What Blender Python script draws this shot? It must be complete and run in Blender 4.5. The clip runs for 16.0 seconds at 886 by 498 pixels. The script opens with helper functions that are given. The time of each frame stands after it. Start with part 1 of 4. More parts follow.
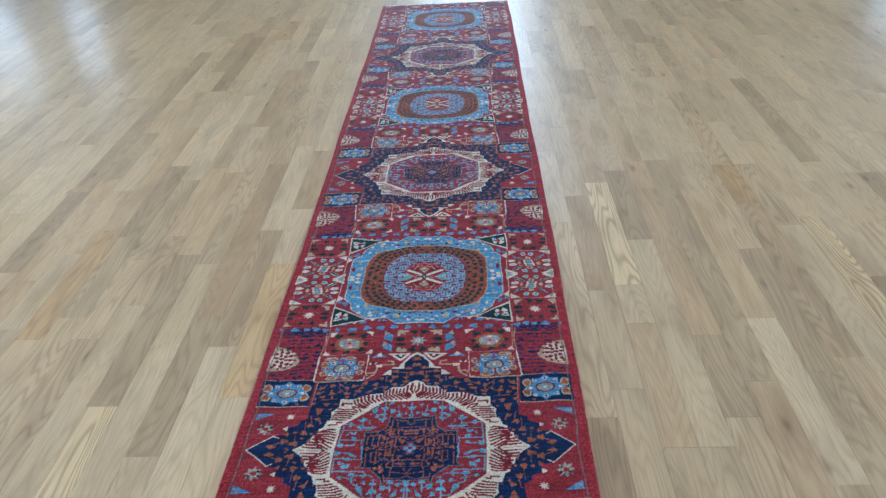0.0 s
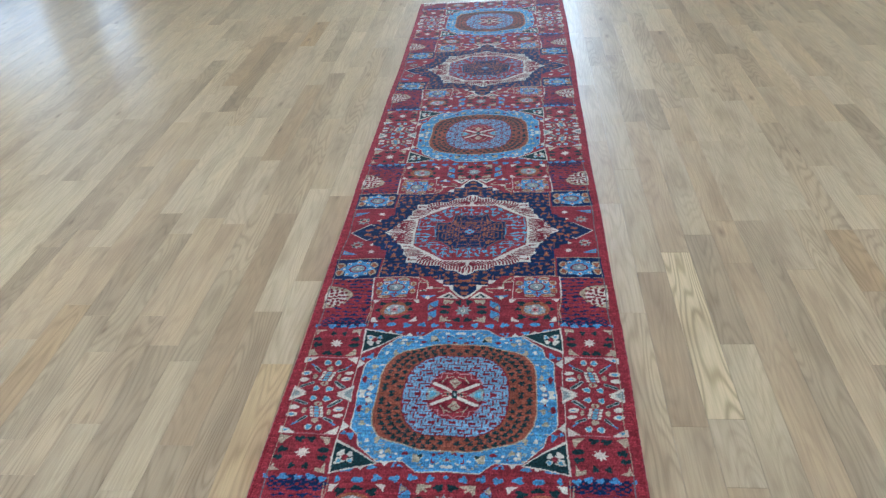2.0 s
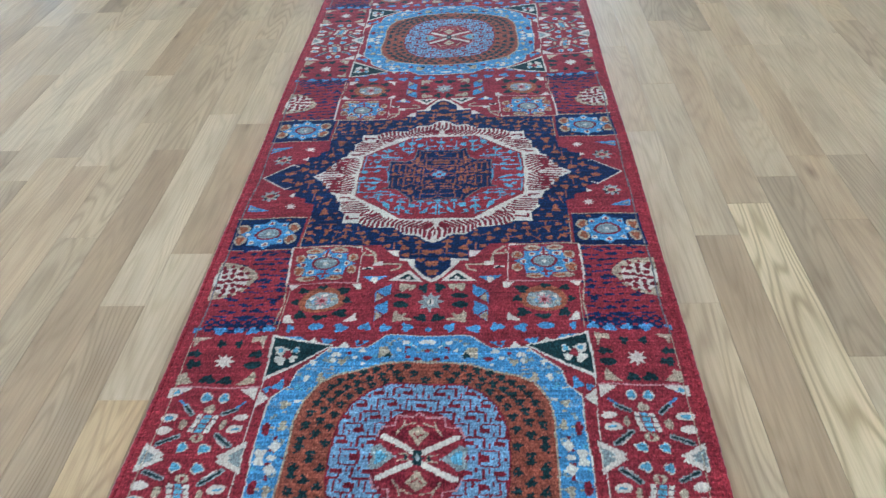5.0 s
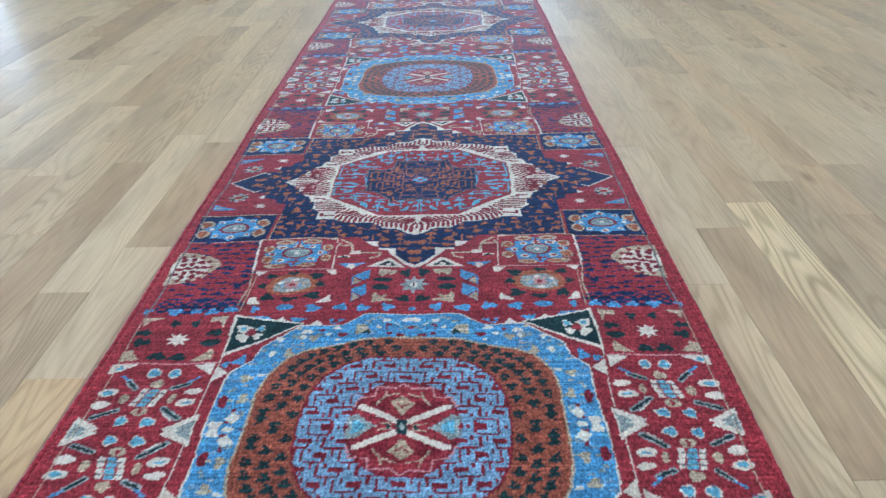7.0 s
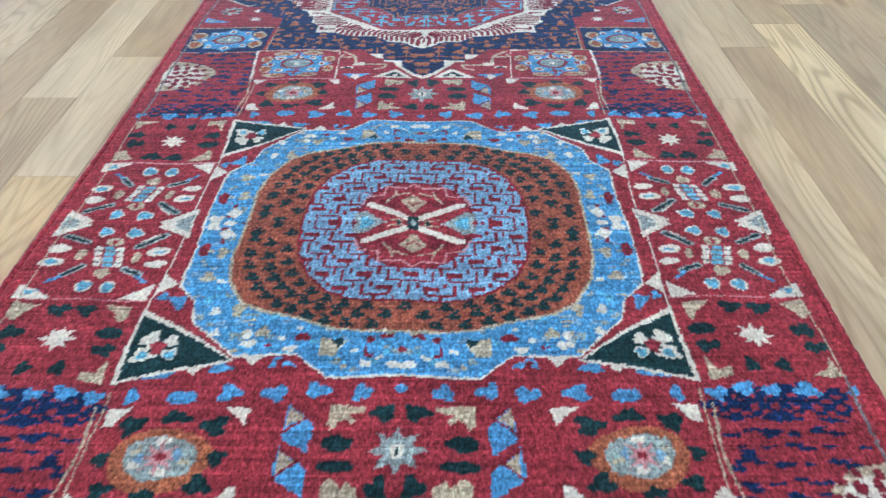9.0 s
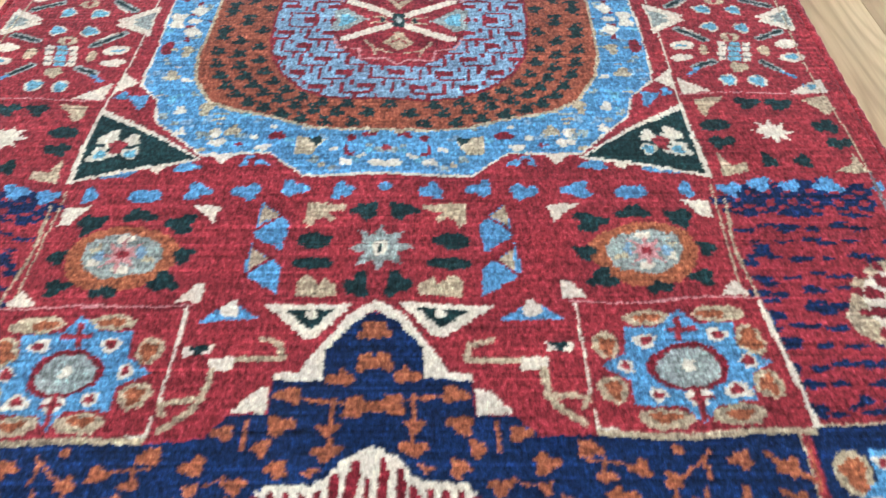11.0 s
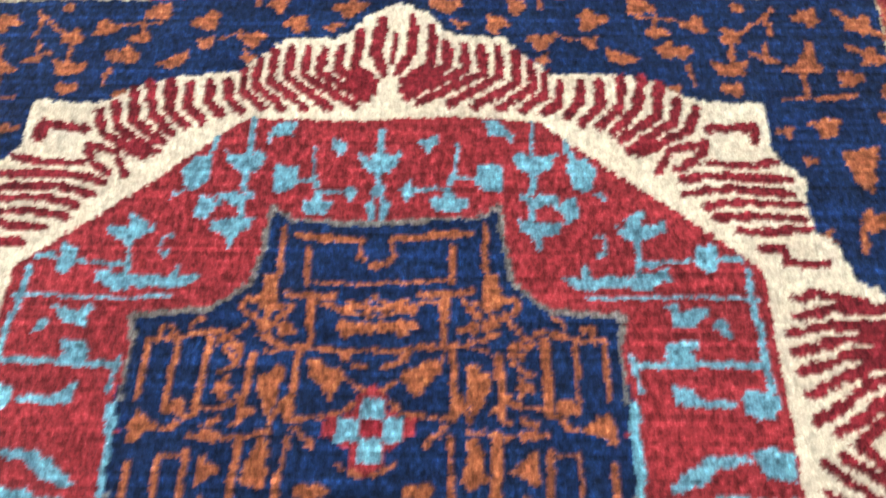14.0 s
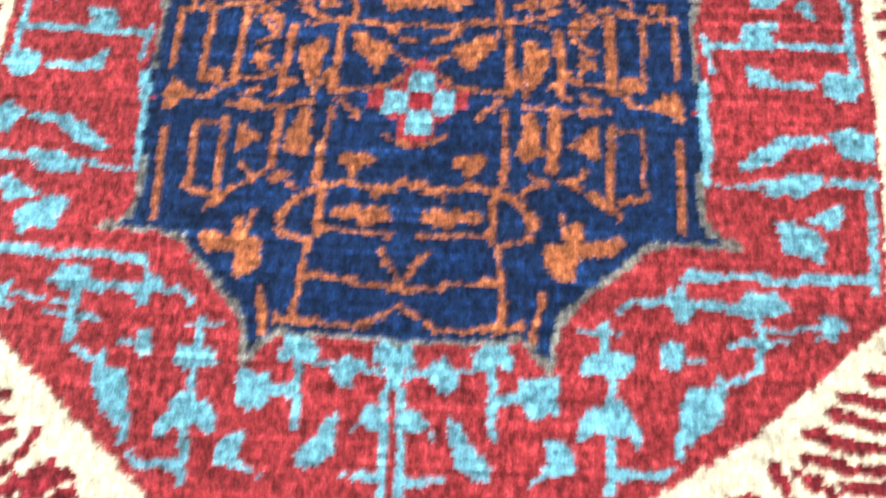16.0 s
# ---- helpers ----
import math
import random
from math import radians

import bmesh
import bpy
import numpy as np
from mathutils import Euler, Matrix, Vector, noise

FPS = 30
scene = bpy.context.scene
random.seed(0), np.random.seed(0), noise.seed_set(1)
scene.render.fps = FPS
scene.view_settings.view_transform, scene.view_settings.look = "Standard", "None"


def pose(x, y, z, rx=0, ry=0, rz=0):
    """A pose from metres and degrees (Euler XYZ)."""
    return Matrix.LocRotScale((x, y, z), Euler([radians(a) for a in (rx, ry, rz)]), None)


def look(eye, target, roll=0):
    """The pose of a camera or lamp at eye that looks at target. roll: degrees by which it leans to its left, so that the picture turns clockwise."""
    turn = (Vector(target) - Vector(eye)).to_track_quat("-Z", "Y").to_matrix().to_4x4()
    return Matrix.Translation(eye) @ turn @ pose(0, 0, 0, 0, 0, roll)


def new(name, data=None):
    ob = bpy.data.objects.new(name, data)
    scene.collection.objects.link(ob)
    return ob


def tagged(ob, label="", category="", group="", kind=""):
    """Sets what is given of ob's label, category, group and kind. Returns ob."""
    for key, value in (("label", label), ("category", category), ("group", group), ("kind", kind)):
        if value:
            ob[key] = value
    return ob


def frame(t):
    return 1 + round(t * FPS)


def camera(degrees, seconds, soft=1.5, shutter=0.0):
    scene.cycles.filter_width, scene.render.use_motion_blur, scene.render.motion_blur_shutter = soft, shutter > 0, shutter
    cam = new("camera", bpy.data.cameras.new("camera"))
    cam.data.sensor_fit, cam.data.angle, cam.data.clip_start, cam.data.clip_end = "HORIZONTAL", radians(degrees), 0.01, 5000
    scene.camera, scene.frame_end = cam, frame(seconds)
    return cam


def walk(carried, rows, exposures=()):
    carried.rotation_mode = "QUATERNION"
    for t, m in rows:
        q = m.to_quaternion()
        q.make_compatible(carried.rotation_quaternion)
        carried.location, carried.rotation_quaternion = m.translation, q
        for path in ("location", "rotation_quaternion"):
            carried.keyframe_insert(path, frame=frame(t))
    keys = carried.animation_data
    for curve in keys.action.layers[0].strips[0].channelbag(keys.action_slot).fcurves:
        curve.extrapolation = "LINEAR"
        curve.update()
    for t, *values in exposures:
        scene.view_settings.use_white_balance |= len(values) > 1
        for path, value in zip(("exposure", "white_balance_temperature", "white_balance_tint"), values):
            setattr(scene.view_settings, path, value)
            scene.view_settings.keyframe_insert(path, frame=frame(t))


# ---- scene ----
cam = camera(60.0, 16.0, soft=1.4)
PATH = [
    (0, (0.164, -1.902, 1.287), (0.073, -0.206, 0.231), -3.3),
    (0.5, (0.097, -1.75, 1.271), (0.024, -0.088, 0.162), -3.1),
    (1, (0.06, -1.615, 1.274), (0.045, 0.027, 0.132), -2.0),
    (1.5, (0.1, -1.434, 1.28), (-0.001, 0.222, 0.162), -3.0),
    (2, (0.157, -1.283, 1.263), (-0.046, 0.374, 0.162), -4.4),
    (2.5, (0.119, -1.157, 1.25), (-0.068, 0.49, 0.132), -4.4),
    (3, (0.062, -1.012, 1.237), (-0.031, 0.618, 0.082), -2.7),
    (3.5, (0.085, -0.867, 1.222), (0.016, 0.735, 0.026), -2.2),
    (4, (0.107, -0.706, 1.145), (-0.02, 0.875, -0.074), -2.9),
    (4.5, (0.124, -0.638, 1.025), (-0.029, 0.916, -0.225), -3.7),
    (4.7, (0.117, -0.634, 0.957), (-0.025, 0.918, -0.296), -3.8),
    (6.8, (0.063, -0.665, 0.621), (0.027, 1.098, -0.322), -1.4),
    (7, (0.065, -0.671, 0.607), (0.034, 1.082, -0.356), -1.5),
    (7.5, (0.058, -0.675, 0.578), (0.061, 1.03, -0.468), -1.0),
    (8, (0.047, -0.676, 0.547), (0.057, 0.997, -0.548), -0.7),
    (8.5, (0.039, -0.68, 0.526), (0.033, 0.957, -0.623), -0.4),
    (8.7, (0.038, -0.681, 0.514), (0.026, 0.934, -0.665), -0.3),
    (10.8, (0.043, -0.673, 0.422), (0.042, 0.708, -1.026), -0.2),
    (11, (0.044, -0.676, 0.412), (0.042, 0.675, -1.063), -0.3),
    (11.5, (0.044, -0.686, 0.391), (0.039, 0.587, -1.152), -0.1),
    (12, (0.037, -0.697, 0.37), (0.029, 0.493, -1.237), -0.0),
    (12.5, (0.034, -0.705, 0.354), (0.013, 0.383, -1.324), -0.1),
    (12.7, (0.036, -0.699, 0.361), (0.006, 0.306, -1.368), -0.5),
    (13, (0.032, -0.715, 0.345), (0.003, 0.279, -1.391), -0.3),
    (13.5, (0.033, -0.727, 0.336), (-0.008, 0.176, -1.449), -1.4),
    (14, (0.035, -0.747, 0.323), (-0.01, 0.083, -1.496), -2.3),
    (14.5, (0.031, -0.764, 0.312), (-0.03, -0.026, -1.546), -3.8),
    (15, (0.026, -0.777, 0.305), (-0.045, -0.122, -1.583), -4.6),
    (15.5, (0.025, -0.803, 0.287), (-0.062, -0.167, -1.607), -5.1),
    (16, (0.022, -0.816, 0.277), (-0.058, -0.291, -1.651), -5.9),
]
walk(cam, [(t, look(eye, target, roll)) for t, eye, target, roll in PATH],
     exposures=[(0, 0.43, 4750, 4), (4.7, 0.61, 4650, 4), (8, 0.85, 4650, 4), (8.7, 0.95, 4700, 4), (11, 1.23, 5350, 7), (12.5, 1.15, 5800, 9), (13.3, 1.2, 5950, 8), (14.5, 1.63, 6000, 3), (15.5, 1.91, 5950, -1), (16, 1.96, 5950, -2)])

# ---- light: daylight through the room's windows, one of them added for floor sheen ----
world = bpy.data.worlds.new("sky")
scene.world = world
world.use_nodes = True
wt = world.node_tree
sky = wt.nodes.new("ShaderNodeTexSky")
sky.sky_type, sky.sun_disc = "NISHITA", False
sky.sun_elevation, sky.sun_rotation = radians(38), radians(200)
wt.links.new(sky.outputs[0], wt.nodes["Background"].inputs[0])
wt.nodes["Background"].inputs[1].default_value = 0.06

ROOM_X0, ROOM_X1, ROOM_Y0, ROOM_Y1, ROOM_H = -5.8, 5.8, -4.6, 6.4, 2.6
# wall, centre along the wall, width, sill height, head height, watts
WINDOWS = [
    # north at 0.15 is an unseen, added window: sheen on boards beside the runner
    ("north", -5.2, 0.9, 0.65, 1.6, 6), ("north", -4.1, 0.42, 0.65, 1.6, 3), ("north", 0.15, 1.0, 0.9, 2.5, 46), ("north", 4.85, 1.0, 0.6, 1.45, 5),
    # west, south and east: out of view, placed and powered to suit the brightness
    ("west", 0.1, 2.4, 0.5, 2.2, 120), ("west", -2.6, 1.8, 0.5, 2.2, 30),
    ("south", -2.2, 2.6, 0.3, 2.25, 2), ("south", 1.6, 2.6, 0.3, 2.25, 2),
    ("east", 0.2, 2.2, 0.5, 2.2, 82),
]


def on_wall(side, along, out, z):
    """A point on a wall's inner face, out metres behind it."""
    if side == "north":
        return Vector((along, ROOM_Y1 + out, z))
    if side == "south":
        return Vector((along, ROOM_Y0 - out, z))
    if side == "west":
        return Vector((ROOM_X0 - out, along, z))
    return Vector((ROOM_X1 + out, along, z))


for side, along, width, z0, z1, watts in WINDOWS:
    lamp = bpy.data.lights.new("window_light", "AREA")
    lamp.shape, lamp.size, lamp.size_y = "RECTANGLE", width - 0.1, z1 - z0 - 0.1
    lamp.energy, lamp.color = watts, (0.93, 0.97, 1.0)
    ob = new("window_light", lamp)
    ob.matrix_world = look(on_wall(side, along, 0.16, (z0 + z1) / 2), on_wall(side, along, -2, (z0 + z1) / 2))


# ---- materials ----
def nodes(name):
    m = bpy.data.materials.new(name)
    m.use_nodes = True
    t = m.node_tree
    return m, t, t.nodes["Principled BSDF"]


def add(t, kind, **values):
    n = t.nodes.new(kind)
    for k, v in values.items():
        if k in n.inputs:
            n.inputs[k].default_value = v
    return n


def maths(t, op, a, b=None, c=None):
    n = t.nodes.new("ShaderNodeMath")
    n.operation = op
    for i, v in enumerate((a, b, c)):
        if v is None:
            continue
        if isinstance(v, (int, float)):
            n.inputs[i].default_value = v
        else:
            t.links.new(v, n.inputs[i])
    return n.outputs[0]


def scaled(t, vector, scale):
    n = t.nodes.new("ShaderNodeMapping")
    n.inputs["Scale"].default_value = scale
    t.links.new(vector, n.inputs["Vector"])
    return n


def ramp(t, fac, stops):
    n = t.nodes.new("ShaderNodeValToRGB")
    while len(n.color_ramp.elements) < len(stops):
        n.color_ramp.elements.new(0.5)
    for e, (p, c) in zip(n.color_ramp.elements, stops):
        e.position, e.color = p, (*c, 1)
    t.links.new(fac, n.inputs[0])
    return n.outputs[0]


def mix(t, fac, a, b, blend="MIX"):
    n = t.nodes.new("ShaderNodeMix")
    n.data_type, n.blend_type = "RGBA", blend
    for socket, v in ((n.inputs[0], fac), (n.inputs[6], a), (n.inputs[7], b)):
        if isinstance(v, (int, float)):
            socket.default_value = v
        elif isinstance(v, tuple):
            socket.default_value = (*v, 1)
        else:
            t.links.new(v, socket)
    return n.outputs[2]


def oak(name, tint, contrast, islands=False):
    """Satin-varnished oak: tone by piece, straight and cathedral grain along y, pores, knots."""
    m, t, b = nodes(name)
    co = t.nodes.new("ShaderNodeTexCoord").outputs["Object"]
    if islands:
        rnd = t.nodes.new("ShaderNodeNewGeometry").outputs["Random Per Island"]
    else:
        rnd = t.nodes.new("ShaderNodeObjectInfo").outputs["Random"]
    shift = t.nodes.new("ShaderNodeCombineXYZ")
    t.links.new(maths(t, "MULTIPLY", rnd, 37.0), shift.inputs[0])
    t.links.new(maths(t, "MULTIPLY", rnd, 91.0), shift.inputs[1])
    t.links.new(maths(t, "MULTIPLY", rnd, 53.0), shift.inputs[2])
    pos = t.nodes.new("ShaderNodeVectorMath")
    t.links.new(co, pos.inputs[0])
    t.links.new(shift.outputs[0], pos.inputs[1])
    pos = pos.outputs[0]
    # slow warp that bends the rings into cathedrals
    warp = add(t, "ShaderNodeTexNoise", Scale=1.0, Detail=2.0)
    t.links.new(scaled(t, pos, (8, 0.9, 1)).outputs[0], warp.inputs["Vector"])
    rings = maths(t, "SINE", maths(t, "MULTIPLY", warp.outputs[0], 170.0))
    rings = maths(t, "MULTIPLY_ADD", rings, 0.5, 0.5)
    fine = add(t, "ShaderNodeTexNoise", Scale=1.0, Detail=5.0, Roughness=0.65)
    t.links.new(scaled(t, pos, (260, 7, 1)).outputs[0], fine.inputs["Vector"])
    cloud = add(t, "ShaderNodeTexNoise", Scale=1.0, Detail=3.0)
    t.links.new(scaled(t, pos, (14, 3.0, 1)).outputs[0], cloud.inputs["Vector"])
    tone = ramp(t, rnd, [(0.0, (0.405, 0.305, 0.19)), (0.15, (0.47, 0.362, 0.23)), (0.35, (0.512, 0.402, 0.26)), (0.5, (0.489, 0.378, 0.242)),
                         (0.65, (0.538, 0.427, 0.276)), (0.8, (0.503, 0.391, 0.253)), (0.93, (0.56, 0.447, 0.292)), (1.0, (0.445, 0.34, 0.215))])
    tone = mix(t, 1.0, tone, tint, "MULTIPLY")
    dark = mix(t, 1.0, tone, (0.62, 0.58, 0.51), "MULTIPLY")
    g = maths(t, "MULTIPLY", maths(t, "POWER", rings, 2.5), contrast)
    c = mix(t, g, tone, dark)
    pores = ramp(t, fine.outputs[0], [(0.38, (0.66, 0.6, 0.54)), (0.56, (1, 1, 1)), (0.75, (1.06, 1.06, 1.05))])
    c = mix(t, 0.36, c, pores, "MULTIPLY")
    stain = ramp(t, cloud.outputs[0], [(0.3, (0.78, 0.75, 0.72)), (0.52, (1, 1, 1)), (0.75, (1.1, 1.08, 1.05))])
    c = mix(t, 0.9, c, stain, "MULTIPLY")
    knots = add(t, "ShaderNodeTexVoronoi", Scale=1.0, Randomness=1.0)
    t.links.new(scaled(t, pos, (9, 3.2, 1)).outputs[0], knots.inputs["Vector"])
    spot = ramp(t, knots.outputs["Distance"], [(0.02, (0.42, 0.33, 0.26)), (0.085, (0.82, 0.79, 0.76)), (0.13, (1, 1, 1))])
    c = mix(t, 0.8, c, spot, "MULTIPLY")
    t.links.new(c, b.inputs["Base Color"])
    t.links.new(maths(t, "MULTIPLY_ADD", cloud.outputs[0], 0.14, 0.33), b.inputs["Roughness"])
    bump = add(t, "ShaderNodeBump", Strength=0.12, Distance=0.0006)
    t.links.new(fine.outputs[0], bump.inputs["Height"])
    t.links.new(bump.outputs[0], b.inputs["Normal"])
    b.inputs["Coat Weight"].default_value = 0.25
    b.inputs["Coat Roughness"].default_value = 0.16
    return m


def wool(name, colour, worn=0.0):
    """Hand-knotted wool: tufts light and dark along the pile, lit fibre tips painted in, slow streaks of uneven dye
    across the rug.
    """
    m, t, b = nodes(name)
    co = t.nodes.new("ShaderNodeTexCoord").outputs["Object"]
    tuft = add(t, "ShaderNodeTexNoise", Scale=1.0, Detail=3.0, Roughness=0.6)
    t.links.new(scaled(t, co, (520, 210, 60)).outputs[0], tuft.inputs["Vector"])
    streak = add(t, "ShaderNodeTexNoise", Scale=1.0, Detail=2.0)
    t.links.new(scaled(t, co, (7, 150, 1)).outputs[0], streak.inputs["Vector"])
    patch = add(t, "ShaderNodeTexNoise", Scale=1.0, Detail=2.0)
    t.links.new(scaled(t, co, (16, 22, 1)).outputs[0], patch.inputs["Vector"])
    lo = tuple(v * (0.42 if max(colour) < 0.4 else 0.6) for v in colour)
    # fibres catching the light, painted as paler tuft colours
    hi = tuple(min(0.95, v * 1.6 + 0.004) for v in colour)
    tip_glint = tuple(min(0.95, v * 2.1 + 0.02) for v in colour)
    c = ramp(t, tuft.outputs[0], [(0.27, lo), (0.48, colour), (0.66, hi), (0.8, tip_glint)])
    cell = t.nodes.new("ShaderNodeVectorMath")
    cell.operation = "SNAP"
    t.links.new(co, cell.inputs[0])
    cell.inputs[1].default_value = (0.0014, 0.0019, 1.0)
    dot = t.nodes.new("ShaderNodeTexWhiteNoise")
    dot.noise_dimensions = "2D"
    t.links.new(cell.outputs[0], dot.inputs["Vector"])
    # bright end of the specks: more painted highlights on single tufts
    speck = ramp(t, dot.outputs["Value"], [(0.0, (0.5, 0.48, 0.5)), (0.3, (0.9, 0.9, 0.9)), (0.8, (1.15, 1.17, 1.17)), (1.0, (1.75, 1.9, 1.9))])
    c = mix(t, 0.55 if max(colour) < 0.4 else 0.3, c, speck, "MULTIPLY")
    bars = ramp(t, streak.outputs[0], [(0.3, (0.64, 0.6, 0.64)), (0.48, (1, 1, 1)), (0.7, (1.28, 1.36, 1.36))])
    c = mix(t, 0.8, c, bars, "MULTIPLY")
    fade = ramp(t, patch.outputs[0], [(0.3, (0.82, 0.8, 0.82)), (0.7, (1.14, 1.14, 1.14))])
    c = mix(t, 0.8, c, fade, "MULTIPLY")
    t.links.new(c, b.inputs["Base Color"])
    b.inputs["Roughness"].default_value = 0.85
    b.inputs["Specular IOR Level"].default_value = 0.12
    b.inputs["Sheen Weight"].default_value = 0.22
    b.inputs["Sheen Roughness"].default_value = 0.28
    bump = add(t, "ShaderNodeBump", Strength=0.5, Distance=0.0012)
    t.links.new(tuft.outputs[0], bump.inputs["Height"])
    t.links.new(bump.outputs[0], b.inputs["Normal"])
    return m


def plaster(name, colour):
    m, t, b = nodes(name)
    co = t.nodes.new("ShaderNodeTexCoord").outputs["Object"]
    n = add(t, "ShaderNodeTexNoise", Scale=2.0, Detail=6.0)
    t.links.new(co, n.inputs["Vector"])
    t.links.new(ramp(t, n.outputs[0], [(0.3, tuple(v * 0.94 for v in colour)), (0.7, colour)]), b.inputs["Base Color"])
    b.inputs["Roughness"].default_value = 0.8
    return m


RED, MADDER, NAVY, IVORY, SKY, AQUA, RUST, GREEN, CAMEL, PALE, PINK, GREY, EDGE, STEEL, BROWN = range(15)
DYES = np.array([
    (0.205, 0.0195, 0.025), (0.15, 0.0105, 0.0172), (0.0048, 0.015, 0.056), (0.57, 0.495, 0.375), (0.082, 0.205, 0.35),
    (0.115, 0.27, 0.35), (0.245, 0.073, 0.029), (0.009, 0.026, 0.026), (0.34, 0.265, 0.165), (0.215, 0.235, 0.21),
    (0.42, 0.18, 0.17), (0.13, 0.12, 0.11), (0.23, 0.02, 0.026), (0.165, 0.25, 0.335), (0.205, 0.052, 0.025),
])


def pile_wool():
    """The runner's pile: the dye of each knot, tufts light and dark along the pile with highlights painted in, slow
    streaks of uneven dye.
    """
    m, t, b = nodes("wool_pile")
    co = t.nodes.new("ShaderNodeTexCoord").outputs["Object"]
    dye = t.nodes.new("ShaderNodeAttribute")
    dye.attribute_name = "dye"
    grey = t.nodes.new("ShaderNodeRGBToBW")
    t.links.new(dye.outputs["Color"], grey.inputs[0])
    depth = maths(t, "MULTIPLY_ADD", grey.outputs[0], -1.1, 0.95)
    tuft = add(t, "ShaderNodeTexNoise", Scale=1.0, Detail=3.0, Roughness=0.6)
    t.links.new(scaled(t, co, (480, 230, 60)).outputs[0], tuft.inputs["Vector"])
    # top ramp stops brighten the dye as painted highlights on the tufts
    c = mix(t, depth, dye.outputs["Color"], ramp(t, tuft.outputs[0], [(0.3, (0.45, 0.44, 0.45)), (0.48, (1, 1, 1)), (0.62, (1.5, 1.6, 1.58)), (0.74, (2.2, 2.9, 2.8))]), "MULTIPLY")
    patch = add(t, "ShaderNodeTexNoise", Scale=1.0, Detail=2.0)
    t.links.new(scaled(t, co, (16, 22, 1)).outputs[0], patch.inputs["Vector"])
    c = mix(t, 0.8, c, ramp(t, patch.outputs[0], [(0.3, (0.82, 0.8, 0.82)), (0.7, (1.14, 1.14, 1.14))]), "MULTIPLY")
    t.links.new(c, b.inputs["Base Color"])
    b.inputs["Roughness"].default_value = 0.85
    b.inputs["Specular IOR Level"].default_value = 0.12
    b.inputs["Sheen Weight"].default_value = 0.22
    b.inputs["Sheen Roughness"].default_value = 0.28
    bump = add(t, "ShaderNodeBump", Strength=0.5, Distance=0.0012)
    t.links.new(tuft.outputs[0], bump.inputs["Height"])
    t.links.new(bump.outputs[0], b.inputs["Normal"])
    return m


pile = pile_wool()
edge_wool = wool("wool_edge", tuple(DYES[EDGE]))
cotton = wool("cotton_warp", (0.72, 0.67, 0.56))
backing_wool = wool("rug_backing", (0.12, 0.02, 0.03))
OAKS = {
    "plain": oak("oak_plain", (1.09, 1.02, 0.87), 0.25),
    "grain": oak("oak_cathedral", (1.07, 0.98, 0.82), 0.55),
    "dark": oak("oak_dark", (0.9, 0.82, 0.68), 0.45),
    "warm": oak("oak_warm", (1.07, 0.96, 0.78), 0.25),
    "pale": oak("oak_pale", (1.19, 1.13, 1), 0.3),
    "bright": oak("oak_bright_cathedral", (1.26, 1.17, 0.95), 0.9),
    "amber": oak("oak_amber", (1.12, 0.96, 0.69), 0.5),
}
oak_rest = oak("oak_far", (1.08, 1.01, 0.86), 0.3, islands=True)
wall_paint = plaster("warm_wall_paint", (0.30, 0.27, 0.20))
ceiling_paint = plaster("ceiling_paint", (0.8, 0.79, 0.77))
white_paint = plaster("white_trim_paint", (0.8, 0.8, 0.78))
subfloor_mat = plaster("subfloor_shadow", (0.05, 0.035, 0.025))
glass_mat, gt, gb = nodes("window_glass")
gb.inputs["Transmission Weight"].default_value = 1.0
gb.inputs["Roughness"].default_value = 0.0
gb.inputs["IOR"].default_value = 1.05


# ---- building helpers ----
def box_into(bm, x0, x1, y0, y1, z0, z1):
    m = Matrix.LocRotScale(((x0 + x1) / 2, (y0 + y1) / 2, (z0 + z1) / 2), None, (x1 - x0, y1 - y0, z1 - z0))
    bmesh.ops.create_cube(bm, size=1, matrix=m)


def part(name, bm, material, parent=None, label=""):
    me = bpy.data.meshes.new(name)
    bm.to_mesh(me)
    bm.free()
    me.materials.append(material)
    ob = new(name, me)
    ob.parent = parent
    return tagged(ob, label)


def quads_mesh(name, verts, faces, dyes=None):
    """A mesh from arrays of corners and four-sided faces."""
    me = bpy.data.meshes.new(name)
    me.vertices.add(len(verts))
    me.vertices.foreach_set("co", np.ascontiguousarray(verts, np.float32).ravel())
    me.loops.add(faces.size)
    me.loops.foreach_set("vertex_index", np.ascontiguousarray(faces, np.int32).ravel())
    me.polygons.add(len(faces))
    me.polygons.foreach_set("loop_start", np.arange(0, faces.size, 4, dtype=np.int32))
    me.update(calc_edges=True)
    if dyes is not None:
        tint = me.attributes.new("dye", "FLOAT_COLOR", "POINT")
        tint.data.foreach_set("color", np.concatenate((dyes, np.ones((len(dyes), 1))), 1).astype(np.float32).ravel())
    return me


# ---- the room's shell ----
def wall(side):
    """A wall with its window openings cut through it, built of butted blocks."""
    along0, along1 = (ROOM_X0, ROOM_X1) if side in ("north", "south") else (ROOM_Y0, ROOM_Y1)
    bm = bmesh.new()

    def block(a0, a1, z0, z1):
        p, q = on_wall(side, a0, 0, z0), on_wall(side, a1, 0.2, z1)
        box_into(bm, min(p.x, q.x), max(p.x, q.x), min(p.y, q.y), max(p.y, q.y), z0, z1)

    at = along0
    for _, c, w, z0, z1, _ in sorted((w for w in WINDOWS if w[0] == side), key=lambda w: w[1]):
        block(at, c - w / 2, 0, ROOM_H)
        block(c - w / 2, c + w / 2, 0, z0)
        block(c - w / 2, c + w / 2, z1, ROOM_H)
        at = c + w / 2
    block(at, along1, 0, ROOM_H)
    ob = part("wall_" + side, bm, wall_paint)
    return tagged(ob, "warm cream painted plaster wall with window openings", "wall", kind="structure")


